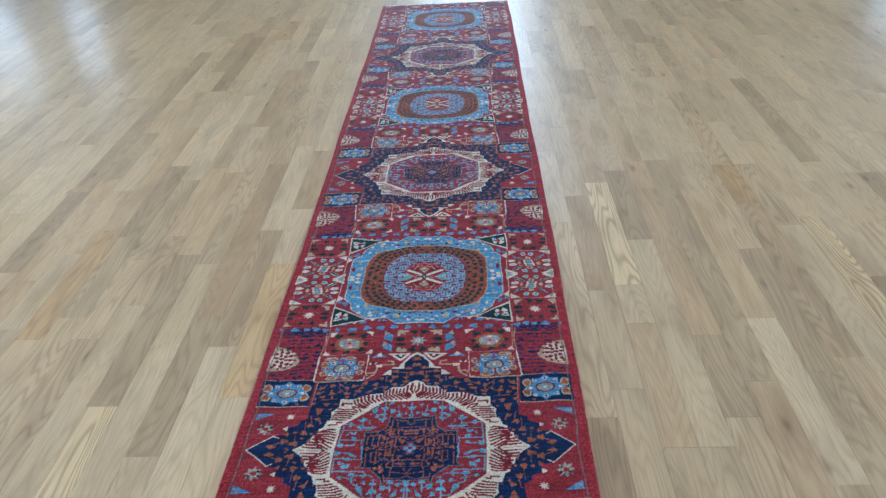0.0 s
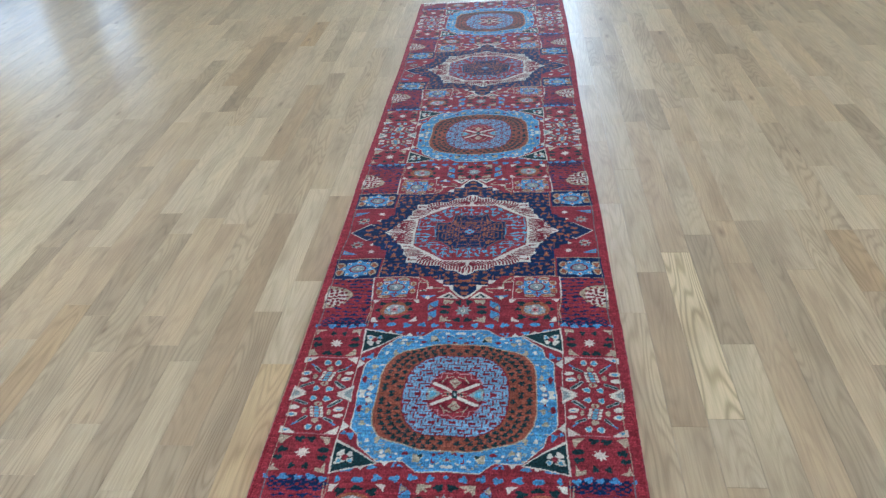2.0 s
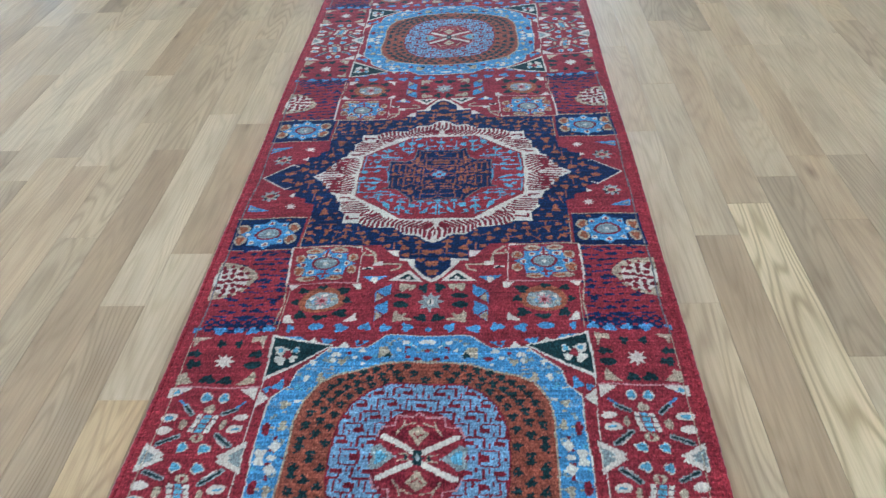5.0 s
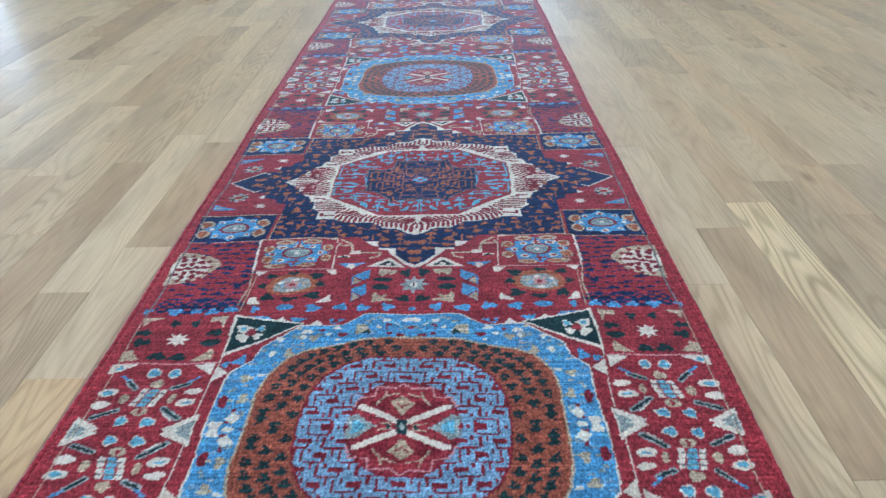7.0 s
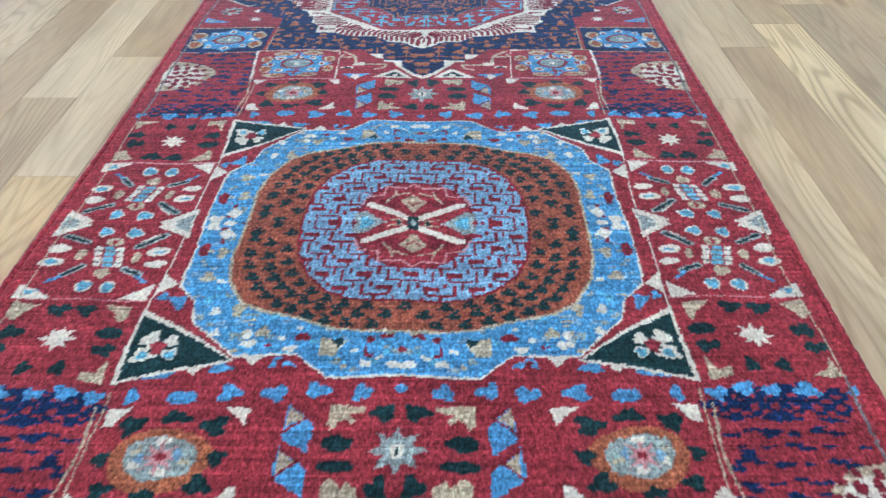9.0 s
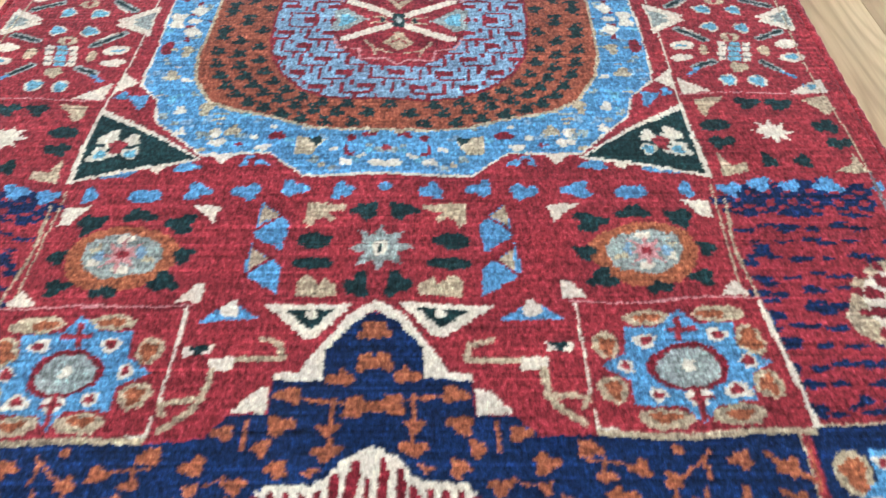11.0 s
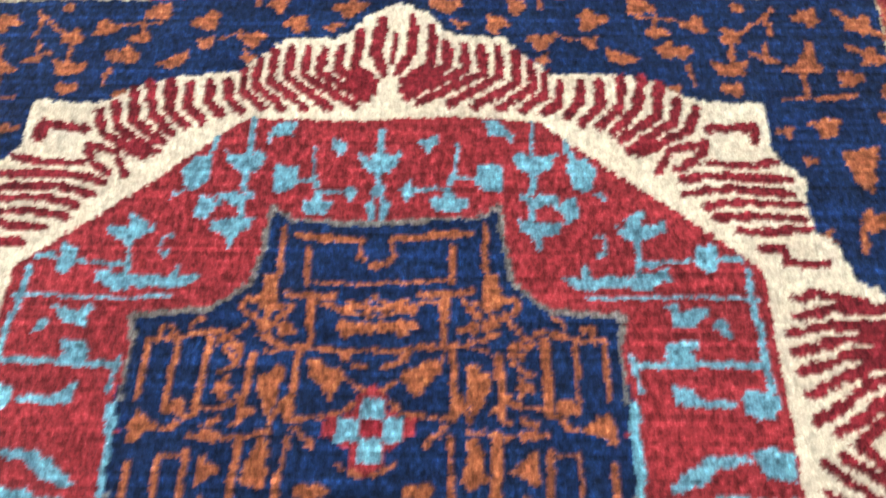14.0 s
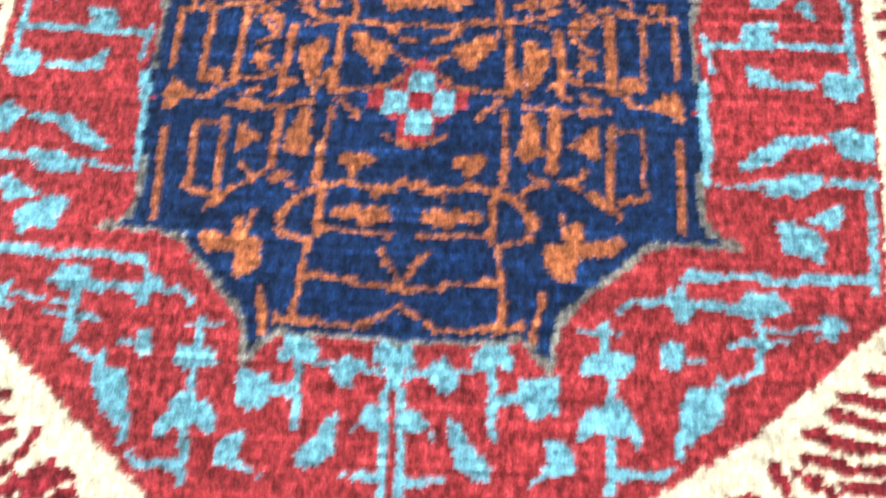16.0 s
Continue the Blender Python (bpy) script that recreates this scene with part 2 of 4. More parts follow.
for side in ("north", "south", "east", "west"):
    wall(side)
    bm = bmesh.new()
    a0, a1 = (ROOM_X0, ROOM_X1) if side in ("north", "south") else (ROOM_Y0 + 0.015, ROOM_Y1 - 0.015)
    p, q = on_wall(side, a0, -0.015, 0), on_wall(side, a1, -0.001, 0.12)
    box_into(bm, min(p.x, q.x), max(p.x, q.x), min(p.y, q.y), max(p.y, q.y), 0, 0.12)
    tagged(part("baseboard", bm, white_paint), "white painted wooden baseboard along the wall", "baseboard", kind="structure")

bm = bmesh.new()
box_into(bm, ROOM_X0 - 0.2, ROOM_X1 + 0.2, ROOM_Y0 - 0.2, ROOM_Y1 + 0.2, ROOM_H, ROOM_H + 0.15)
tagged(part("ceiling", bm, ceiling_paint), "plain white painted plaster ceiling", "ceiling", kind="structure")

for number, (side, c, w, z0, z1, _) in enumerate(WINDOWS, 1):
    win = tagged(new("window_%d" % number), "white framed window in the plaster wall, out of view", "window", kind="structure")

    def bar(name, a0, a1, b0, b1, out0=0.06, out1=0.11, material=white_paint):
        bm = bmesh.new()
        p, q = on_wall(side, a0, out0, b0), on_wall(side, a1, out1, b1)
        box_into(bm, min(p.x, q.x), max(p.x, q.x), min(p.y, q.y), max(p.y, q.y), b0, b1)
        return part(name, bm, material, win)

    bar("frame", c - w / 2, c - w / 2 + 0.06, z0, z1)
    bar("frame", c + w / 2 - 0.06, c + w / 2, z0, z1)
    bar("frame", c - w / 2 + 0.06, c + w / 2 - 0.06, z0, z0 + 0.06)
    bar("frame", c - w / 2 + 0.06, c + w / 2 - 0.06, z1 - 0.06, z1)
    bar("mullion", c - 0.025, c + 0.025, z0 + 0.06, z1 - 0.06)
    for k in (-1, 1):
        pane = bar("pane", c + (0.025 if k > 0 else -w / 2 + 0.06), c + (w / 2 - 0.06 if k > 0 else -0.025), z0 + 0.06, z1 - 0.06, 0.083, 0.087, glass_mat)
        pane.visible_shadow = False

# ground outside
bm = bmesh.new()
bmesh.ops.create_grid(bm, x_segments=1, y_segments=1, size=400)
bmesh.ops.translate(bm, vec=(0, 0, -0.6), verts=bm.verts)
tagged(part("ground", bm, plaster("outdoor_ground", (0.16, 0.17, 0.11))), "plain ground outside the windows", "ground", kind="structure")

# ---- the runner's design: one quarter of the repeat, mirrored both ways, in millimetres ----
HALF, REPEAT = 400, 685
design = np.zeros((REPEAT + 1, HALF), np.int8)
region = np.zeros((REPEAT + 1, HALF), np.int8)
GV, GU = np.mgrid[0:REPEAT + 1, 0:HALF] + 0.5


def inside(points):
    """Which cells lie inside a polygon."""
    p = np.array(points, float).reshape(-1, 2)
    hit = np.zeros(design.shape, bool)
    v0, v1 = int(max(0, p[:, 1].min() - 1)), int(min(REPEAT + 1, p[:, 1].max() + 2))
    u0, u1 = int(max(0, p[:, 0].min() - 1)), int(min(HALF, p[:, 0].max() + 2))
    if v0 >= v1 or u0 >= u1:
        return hit
    v, u, h = GV[v0:v1, u0:u1], GU[v0:v1, u0:u1], hit[v0:v1, u0:u1]
    for (ax, ay), (bx, by) in zip(p, np.roll(p, -1, 0)):
        if ay != by:
            h ^= ((ay > v) != (by > v)) & (u < (bx - ax) * (v - ay) / (by - ay) + ax)
    return hit


def fill(dye, *points):
    design[inside(points)] = dye


def area(number, *points):
    region[inside(points)] = number


def oval(dye, u, v, ru, rv):
    """A knotted blossom: an oval with a slightly toothed rim."""
    a = np.arctan2(GV - v, GU - u)
    leafy = 0.22 if dye in (RUST, GREEN, SKY) and max(ru, rv) < 13 else 0.13 if dye == AQUA else 0.2 if v > 460 and dye in (IVORY, CAMEL) and u < 240 else 0.12 if max(ru, rv) < 9 else 0.035
    rim = 1 + leafy * np.sin(3 * a + u) + 0.5 * leafy * np.sin(5 * a + v)
    design[((GU - u) / max(ru, 1)) ** 2 + ((GV - v) / max(rv, 1)) ** 2 < rim ** 2] = dye


def burst(dye, u, v, long, short):
    """An eight-pointed star."""
    a = [math.pi * k / 8 for k in range(16)]
    fill(dye, *[c for k, t in enumerate(a) for c in (u + (long, short)[k % 2] * math.cos(t), v + (long, short)[k % 2] * math.sin(t))])


def line(dye, width, *points):
    p = np.array(points, float).reshape(-1, 2)
    for (ax, ay), (bx, by) in zip(p, p[1:]):
        dx, dy = bx - ax, by - ay
        k = np.clip(((GU - ax) * dx + (GV - ay) * dy) / (dx * dx + dy * dy + 1e-9), 0, 1)
        design[np.hypot(GU - ax - k * dx, GV - ay - k * dy) < max(width, 2.1) / 2] = dye


def mottle(u0, u1, v0, v1):
    """Indigo tendrils scattered over the red panel."""
    rng = random.Random(5)
    for v in range(v0 + 6, v1, 15):
        for u in range(u0 + 5 + (v // 15 % 2) * 9, u1, 19):
            x, y = u + rng.uniform(-4, 4), v + rng.uniform(-3, 3)
            for _ in range(rng.randint(1, 3)):
                oval(NAVY, x, y, rng.uniform(4, 9), rng.uniform(1.6, 3.4))
                x, y = x + rng.uniform(-9, 9), y + rng.uniform(-5, 5)
    band = (GV > v1 - 30) & (GV < v1) & (GU > u0) & (GU < u1) & (np.sin(GU * 0.35) * np.sin(GV * 0.5) > -0.15)
    design[band] = NAVY


def fret():
    """Red key-fret on the grey-blue disc of the round medallion."""
    disc = inside((0, 557, 30, 557, 58, 560, 84, 573, 105, 595, 119, 625, 126, 655, 127, 690, 0, 690))
    for j in range(7):
        for i in range(-1, 4):
            u, v = i * 45 + (j % 2) * 22.5, 683 - 21.5 * j
            bars = ((u, v, 17, 8), (u + 22.5, v - 2, 4, 18), (u + 8, v - 10.5, 25, 3.2), (u - 14, v + 4, 3.6, 10), (u + 13.5, v + 5, 3.4, 8), (u - 5, v - 6, 3.2, 7))
            for bu, bv, lu, lv in bars:
                design[disc & (abs(GU - bu) < lu / 2) & (abs(GV - bv) < lv / 2)] = MADDER


def blots():
    """Dark green crosses round the rust ring."""
    for row, (ru, rv, count) in enumerate(((137, 137, 10), (155, 149, 12), (173, 162, 13))):
        for k in range(count):
            a = math.pi / 2 * (k + 0.35 * row) / (count - 0.6)
            u = ru * abs(math.sin(a)) ** 0.72
            v = 685 - rv * abs(math.cos(a)) ** 0.72
            for du, dv in ((-3.5, -2), (3.5, -2), (0, 3.5), (0, -3)):
                oval(GREEN, u + du, v + dv, 4.0, 3.3)
            if row:
                oval(GREEN, u + 4, v + 7, 2.2, 2)


def band_flecks():
    """Pale, green and wine-red knots strewn over the sky blue band."""
    rng = random.Random(8)
    for _ in range(230):
        u, v = rng.uniform(2, 234), rng.uniform(462, 684)
        if design[int(v), int(u)] != SKY:
            continue
        dye = rng.choice((PALE, PALE, PALE, AQUA, AQUA, CAMEL, IVORY, STEEL, STEEL, MADDER))
        for _ in range(rng.randint(1, 4)):
            w, h = rng.uniform(3, 8), rng.uniform(2.5, 6)
            design[(abs(GU - u) < w / 2) & (abs(GV - v) < h / 2) & (design == SKY)] = dye
            u, v = u + rng.uniform(-6, 6), v + rng.uniform(-5, 5)


def sprigs():
    """Small rust leaves that fill the navy ground between the larger ones."""
    rng = random.Random(3)
    for _ in range(420):
        u, v = rng.uniform(4, 366), rng.uniform(4, 318)
        a, c = int(v), int(u)
        if (design[max(0, a - 6):a + 7, max(0, c - 8):c + 9] != NAVY).any():
            continue
        oval(RUST, u, v, rng.uniform(3, 5), rng.uniform(2.2, 3.4))
        line(RUST, 1.4, u, v, u + rng.uniform(-7, 7), v + rng.uniform(-5, 5))


def rosette(u, v):
    """The fan-shaped ivory rosette of the border, pierced by dark red petals."""
    oval(IVORY, u + 6, v, 30, 34)
    for ring, count, size in ((0, 1, 6), (13, 6, 5.4), (25, 10, 6), (35, 13, 4.4)):
        for k in range(count):
            a = 2 * math.pi * (k + 0.25 * ring) / count
            x, y = u + 8 + ring * math.cos(a), v + 1.1 * ring * math.sin(a)
            if 312 < x < 378:
                oval(MADDER, x, y, size * (0.7 + 0.5 * abs(math.cos(a))), size * (0.7 + 0.5 * abs(math.sin(a))))


# base blocks
fill(NAVY, 0, 0, 250, 0, 250, 231, 0, 231)
fill(NAVY, 250, 100, 268, 92, 270, 78, 292, 72, 294, 50, 316, 46, 373, 0, 250, 0)
line(IVORY, 2.5, 373, 0, 318, 45, 306, 38)
fill(IVORY, 292, 60, 304, 68, 292, 74)
line(CAMEL, 2, 250, 231, 250, 142)
# strip panel navy tile
fill(NAVY, 256, 142, 383, 142, 383, 238, 256, 238)
line(CAMEL, 1.6, 256, 142, 383, 142)
line(CAMEL, 1.6, 256, 238, 383, 238)
burst(IVORY, 292, 106, 12, 5)
burst(PALE, 341, 66, 21, 12)
oval(CAMEL, 341, 66, 11, 9)
oval(GREEN, 333, 59, 3, 3)
oval(RED, 341, 66, 7, 6)
oval(GREEN, 349, 74, 4, 4)
oval(GREEN, 329, 72, 3, 4)
fill(SKY, 330, 118, 372, 96, 372, 118)
fill(PALE, 354, 112, 370, 102, 370, 112)
# outer strip tile
oval(CAMEL, 275, 175, 12, 15)
oval(RUST, 275.5, 175.5, 7.5, 10.5)
oval(CAMEL, 275, 207.5, 12, 14.5)
oval(RUST, 275.5, 207.5, 7.5, 10.5)
oval(CAMEL, 367.5, 175, 12.5, 15)
oval(RUST, 367.5, 175.5, 7.5, 10.5)
oval(CAMEL, 367.5, 207.5, 12.5, 14.5)
oval(RUST, 367.5, 207.5, 7.5, 10.5)
fill(SKY, 320, 146, 332, 158, 352, 158, 352, 176, 370, 190, 352, 204, 352, 222, 332, 222, 320, 235, 308, 222, 288, 222, 288, 204, 270, 190, 288, 176, 288, 158, 308, 158)
oval(IVORY, 320, 159, 6, 5)
oval(IVORY, 345, 166, 5, 4.5)
oval(IVORY, 295, 166, 5, 4.5)
oval(IVORY, 295, 214, 5, 4.5)
oval(IVORY, 345, 214, 5, 4.5)
oval(IVORY, 320, 221, 6, 5)
oval(IVORY, 284, 190, 4.5, 4.5)
oval(IVORY, 356, 190, 4.5, 4.5)
oval(RED, 320, 159.5, 3, 3.5)
oval(RED, 320, 221.5, 3, 3.5)
oval(RED, 295, 166.5, 3, 2.5)
oval(RED, 345, 166.5, 3, 2.5)
oval(RED, 295, 213.5, 3, 2.5)
oval(RED, 345, 213.5, 3, 2.5)
oval(MADDER, 320, 190, 24, 18)
oval(PALE, 320, 190, 19, 14)
oval(IVORY, 320, 190, 4, 4)
# red panel mottled with indigo
mottle(254, 372, 242, 446)
line(CAMEL, 1.6, 250, 240, 250, 446)
# rosette
fill(CAMEL, 383, 272, 352, 276, 330, 284, 312, 300, 308, 314, 318, 330, 326, 346, 350, 364, 383, 372)
rosette(350, 322)
# band under round medallion: sky diamonds
oval(SKY, -7, 440.5, 12, 8.5)
oval(SKY, 35.5, 440, 9, 8.5)
oval(SKY, 74, 443, 10, 8)
oval(SKY, 108, 439, 11, 7.5)
oval(SKY, 149, 443.5, 10, 9)
oval(SKY, 188.5, 438.5, 13, 7.5)
oval(SKY, 230.5, 440.5, 5, 8.5)
oval(SKY, 263.5, 441, 9, 7)
oval(SKY, 288.5, 444.5, 9, 7.5)
oval(SKY, 313, 441.5, 8, 6)
oval(SKY, 342.5, 443.5, 10, 8)
oval(SKY, 380, 442.5, 6.5, 6)
fill(SKY, 97.5, 470, 117, 483.5, 122.5, 468.5)
fill(IVORY, 126.5, 487, 147, 484.5, 136.5, 473)
fill(SKY, 150, 469.5, 169.5, 482, 176.5, 466)
fill(IVORY, 180.5, 476.5, 198, 473, 187.5, 464)
fill(SKY, 203.5, 466, 217, 476, 238, 459.5, 211, 458.5)
# red band
burst(PALE, 0, 379.5, 24, 13)
oval(IVORY, 0, 379.5, 6, 7)
oval(GREEN, 0, 379.5, 2, 4)
oval(GREEN, 13.5, 417, 10.5, 8.5)
oval(GREEN, 14.5, 345, 9, 10.5)
oval(GREEN, 49.5, 388, 13, 8)
oval(GREEN, 48.5, 366.5, 14.5, 6)
fill(CAMEL, 29, 424, 60.5, 428.5, 60, 407.5, 55.5, 400.5, 51.5, 410.5, 45.5, 412, 40, 406.5, 37.5, 410.5, 43, 416.5, 29, 420.5)
fill(CAMEL, 30, 345.5, 39, 353, 41, 345.5, 51, 357, 56.5, 350.5, 57.5, 335.5, 40.5, 337, 30, 337)
fill(SKY, 70, 405, 93, 429, 94, 392, 71, 377)
fill(SKY, 70, 363, 95, 385, 96, 355, 69.5, 337)
fill(CAMEL, 79, 414, 92, 424, 92, 403)
fill(CAMEL, 81, 371, 93, 380, 93, 359)
line(MADDER, 2.6, 92, 427, 76, 414, 94, 398)
line(MADDER, 2.6, 94, 383, 78, 371, 95, 356)
fill(IVORY, 125, 425, 149, 429.5, 134.5, 416, 127.5, 407)
oval(RUST, 188, 376.5, 39.5, 30.5)
oval(GREEN, 152, 409.5, 10.5, 9.5)
oval(GREEN, 144.5, 378, 7, 7.5)
oval(GREEN, 154, 354, 9.5, 9)
oval(GREEN, 186, 418, 12.5, 6.5)
oval(GREEN, 219.5, 410, 10, 9.5)
oval(GREEN, 233.5, 379, 6.5, 7.5)
oval(GREEN, 225, 351.5, 9, 7)
oval(GREEN, 191, 345, 9.5, 5)
oval(PALE, 187.5, 378.5, 27.5, 20.5)
oval(PALE, 170.5, 385.5, 4, 4.5)
oval(CAMEL, 208, 386.5, 4.5, 4.5)
oval(IVORY, 188, 393.5, 6, 4)
oval(IVORY, 185, 365.5, 6, 3.5)
oval(CAMEL, 169, 373.5, 4.5, 4.5)
oval(IVORY, 205.5, 372, 4, 4)
burst(PINK, 187.5, 378.5, 17, 6)
oval(RED, 187.5, 378.5, 4.5, 4)
oval(STEEL, 174.5, 381.5, 3, 6)
oval(STEEL, 202.5, 377.5, 4, 5)
oval(PALE, 168.5, 368, 5, 5.5)
oval(PALE, 210, 389, 4, 5)
fill(IVORY, 225, 429.5, 244.5, 429.5, 245, 411.5, 237.5, 409.5)
fill(IVORY, 123.5, 350, 131.5, 350, 143, 336.5, 125.5, 335)
fill(IVORY, 233.5, 336.5, 247, 349.5, 255, 336)
line(CAMEL, 1.6, 257.5, 430.5, 254, 384, 259.5, 332.5)
# square tile
fill(RED, 129.5, 333, 260.5, 332.5, 261.5, 235, 135.5, 235)
line(PINK, 1.8, 129.5, 333, 260.5, 334)
line(IVORY, 2, 133.5, 330.5, 135, 287.5, 134.5, 259.5)
line(IVORY, 2, 135, 249, 135.5, 236.5, 151.5, 235)
line(CAMEL, 3, 135, 234, 261, 233.5)
line(IVORY, 3.5, 259.5, 330, 262, 236.5)
oval(CAMEL, 150, 297.5, 8.5, 10.5)
oval(RUST, 151, 297.5, 5.5, 7)
oval(CAMEL, 150, 264.5, 9.5, 10)
oval(RUST, 150.5, 264.5, 5.5, 7)
oval(CAMEL, 242.5, 298.5, 9, 12.5)
oval(RUST, 242.5, 298.5, 6.5, 9)
oval(CAMEL, 243, 265.5, 9.5, 10.5)
oval(RUST, 243, 265.5, 5.5, 7.5)
oval(CAMEL, 178.5, 320, 15, 6)
oval(RUST, 178.5, 320, 9.5, 3)
oval(CAMEL, 227, 320, 18, 6.5)
oval(RUST, 224, 320, 9.5, 3.5)
oval(CAMEL, 177.5, 244.5, 16, 7)
oval(RUST, 176.5, 245.5, 8.5, 3.5)
oval(CAMEL, 220, 245, 15.5, 7)
oval(RUST, 220, 245, 7.5, 3.5)
fill(SKY, 200, 325.5, 210.5, 311.5, 235.5, 313.5, 232, 293.5, 250.5, 282, 235, 272.5, 232, 254.5, 209, 252.5, 197.5, 239.5, 190.5, 254, 161.5, 254.5, 163.5, 270.5, 145.5, 281, 163, 293.5, 164.5, 313, 185, 313)
oval(MADDER, 199, 281, 24, 18)
oval(PALE, 198.5, 280.5, 19, 14.5)
oval(IVORY, 199, 281.5, 4, 4.5)
oval(IVORY, 175.5, 302, 7, 5.5)
oval(RED, 176, 302, 3.5, 3.5)
oval(IVORY, 221.5, 303, 7, 5.5)
oval(RED, 223, 303, 4, 3)
oval(IVORY, 161, 281.5, 4.5, 6)
oval(RED, 161, 282, 3, 3.5)
oval(IVORY, 236.5, 282.5, 5.5, 5.5)
oval(RED, 236, 282.5, 4.5, 4)
oval(IVORY, 177, 261.5, 5.5, 5)
oval(RED, 177.5, 261.5, 3.5, 3)
oval(IVORY, 223.5, 261.5, 8, 6)
oval(RED, 223, 262, 4, 3.5)
oval(IVORY, 200, 258.5, 7.5, 5.5)
line(RED, 4, 200.5, 263.5, 199, 245)
line(RED, 4, 196, 257.5, 206, 257.5)
line(RED, 4, 198.5, 318.5, 197, 301)
line(RED, 4, 191, 309, 208.5, 309)
# steps and apex
fill(IVORY, -0.5, 332, 20, 319, 37.5, 294, 45.5, 283.5, 49, 275, 64.5, 275, 64.5, 269.5, 34, 268, 31.5, 293, 13.5, 313.5, 0, 323)
fill(NAVY, -6.5, 324, 15, 313.5, 32.5, 293, 34.5, 269, 64.5, 269, 65.5, 246.5, 88, 246.5, 102.5, 230, 113.5, 225, -5, 225.5)
fill(IVORY, 66, 264.5, 76.5, 261, 87.5, 247.5, 65.5, 246)
fill(IVORY, 16, 329.5, 77.5, 329, 49, 303, 42, 300.5)
fill(GREEN, 29, 325, 63, 325, 48.5, 310.5, 43, 310.5)
oval(IVORY, 44.5, 321, 4, 4)
fill(SKY, 81.5, 317.5, 103, 333, 124.5, 317)
oval(IVORY, 102.5, 326, 6.5, 7.5)
line(CAMEL, 4, 77, 301.5, 63.5, 296.5, 60.5, 285.5, 95, 284.5)
fill(IVORY, 94.5, 287.5, 111, 288.5, 110, 279, 94.5, 276.5)
line(CAMEL, 5, 107, 278, 108.5, 261, 113.5, 251, 127.5, 239.5)
line(CAMEL, 4, 114, 259.5, 133.5, 258, 129, 250)
fill(IVORY, 109, 298.5, 129.5, 298, 128, 292.5, 111.5, 290.5)
oval(GREEN, 119, 295.5, 6, 3.5)
# navy field sprigs near apex
oval(RUST, 3.5, 305.5, 8, 7)
oval(RUST, 4, 281.5, 9, 6.5)
oval(RUST, 21.5, 270.5, 9.5, 5)
oval(RUST, 52.5, 259, 8.5, 5.5)
oval(RUST, 10.5, 249.5, 9.5, 7)
line(RUST, 2.5, 25, 254.5, 25.5, 240)
line(RUST, 1.5, 13.5, 251.5, 48, 257)
# navy field
fill(RUST, 16.5, 239.5, 34, 239.5, 26.5, 228.5)
oval(RUST, 25, 220, 8.5, 4.5)
line(RUST, 2.5, 24, 238.5, 23.5, 221.5)
oval(RUST, 55.5, 237.5, 8, 6.5)
oval(RUST, 64, 223, 5, 5.5)
oval(RUST, 52, 210, 6.5, 5.5)
line(RUST, 3, 77, 241.5, 76.5, 223.5)
oval(RUST, 89.5, 234, 6.5, 5)
oval(RUST, 75.5, 200, 6.5, 5)
oval(RUST, 102, 214, 7, 6)
line(RUST, 2, 83, 205, 95, 200.5)
oval(RUST, 100.5, 199.5, 4, 4)
fill(RUST, 107.5, 196, 124.5, 188.5, 116, 184.5, 109, 188.5)
oval(RUST, 127.5, 223, 7, 5.5)
oval(RUST, 134, 206, 6, 3.5)
line(RUST, 2, 135, 219.5, 134, 206.5)
oval(RUST, 155, 212.5, 6, 5.5)
oval(RUST, 140.5, 194.5, 9.5, 4.5)
oval(RUST, 172, 205.5, 5.5, 5)
fill(RUST, 159, 190.5, 166.5, 187.5, 179, 191.5, 175.5, 181.5, 162.5, 181)
line(RUST, 2, 172, 202, 170.5, 189.5)
line(RUST, 2, 177, 207, 195.5, 222.5)
oval(RUST, 169, 172.5, 6, 3.5)
oval(RUST, 212, 217, 6.5, 5.5)
fill(RUST, 196, 184.5, 205, 190, 209.5, 202.5, 213, 202.5, 212.5, 190, 217.5, 181.5)
line(RUST, 3, 206, 181, 205.5, 169)
line(RUST, 2.5, 191.5, 218.5, 194, 207.5)
line(RUST, 2.5, 190, 202, 188.5, 190)
line(RUST, 2.5, 182.5, 195, 195, 190)
oval(RUST, 237.5, 210.5, 6.5, 5.5)
line(RUST, 3, 236.5, 208.5, 251, 203)
line(RUST, 3, 226, 221, 233, 212)
oval(RUST, 241.5, 190, 6, 5.5)
line(RUST, 3, 229, 197.5, 239.5, 190.5)
oval(RUST, 227.5, 177, 6, 5)
oval(RUST, 247, 169, 6, 4.5)
line(RUST, 2, 147, 185.5, 149.5, 174)
line(RUST, 1.2, 126.5, 215.5, 151, 214)
line(RUST, 1.2, 193.5, 168, 230.5, 167)
line(RUST, 2.5, 253, 225, 253, 198)
oval(RUST, 213.5, 150.5, 6.5, 6)
oval(RUST, 245, 153, 5.5, 4.5)
fill(RUST, 218.5, 135.5, 236, 137.5, 230, 112.5, 224, 118)
oval(RUST, 227.5, 99.5, 6.5, 5)
line(RUST, 3, 222.5, 97, 219.5, 84)
oval(RUST, 237, 27, 9, 7)
oval(RUST, 255, 53, 7, 7)
oval(RUST, 272, 19, 10, 7)
line(RUST, 2.5, 254, 60, 254, 90)
oval(RUST, 294, 27, 8, 7)
line(RUST, 2, 272, 20, 272, 44)
oval(RUST, 320, 11, 10, 5)
oval(RUST, 291, 49, 5, 5)
oval(RUST, 243, 78, 7, 6)
line(RUST, 2, 240, 84, 244, 110)
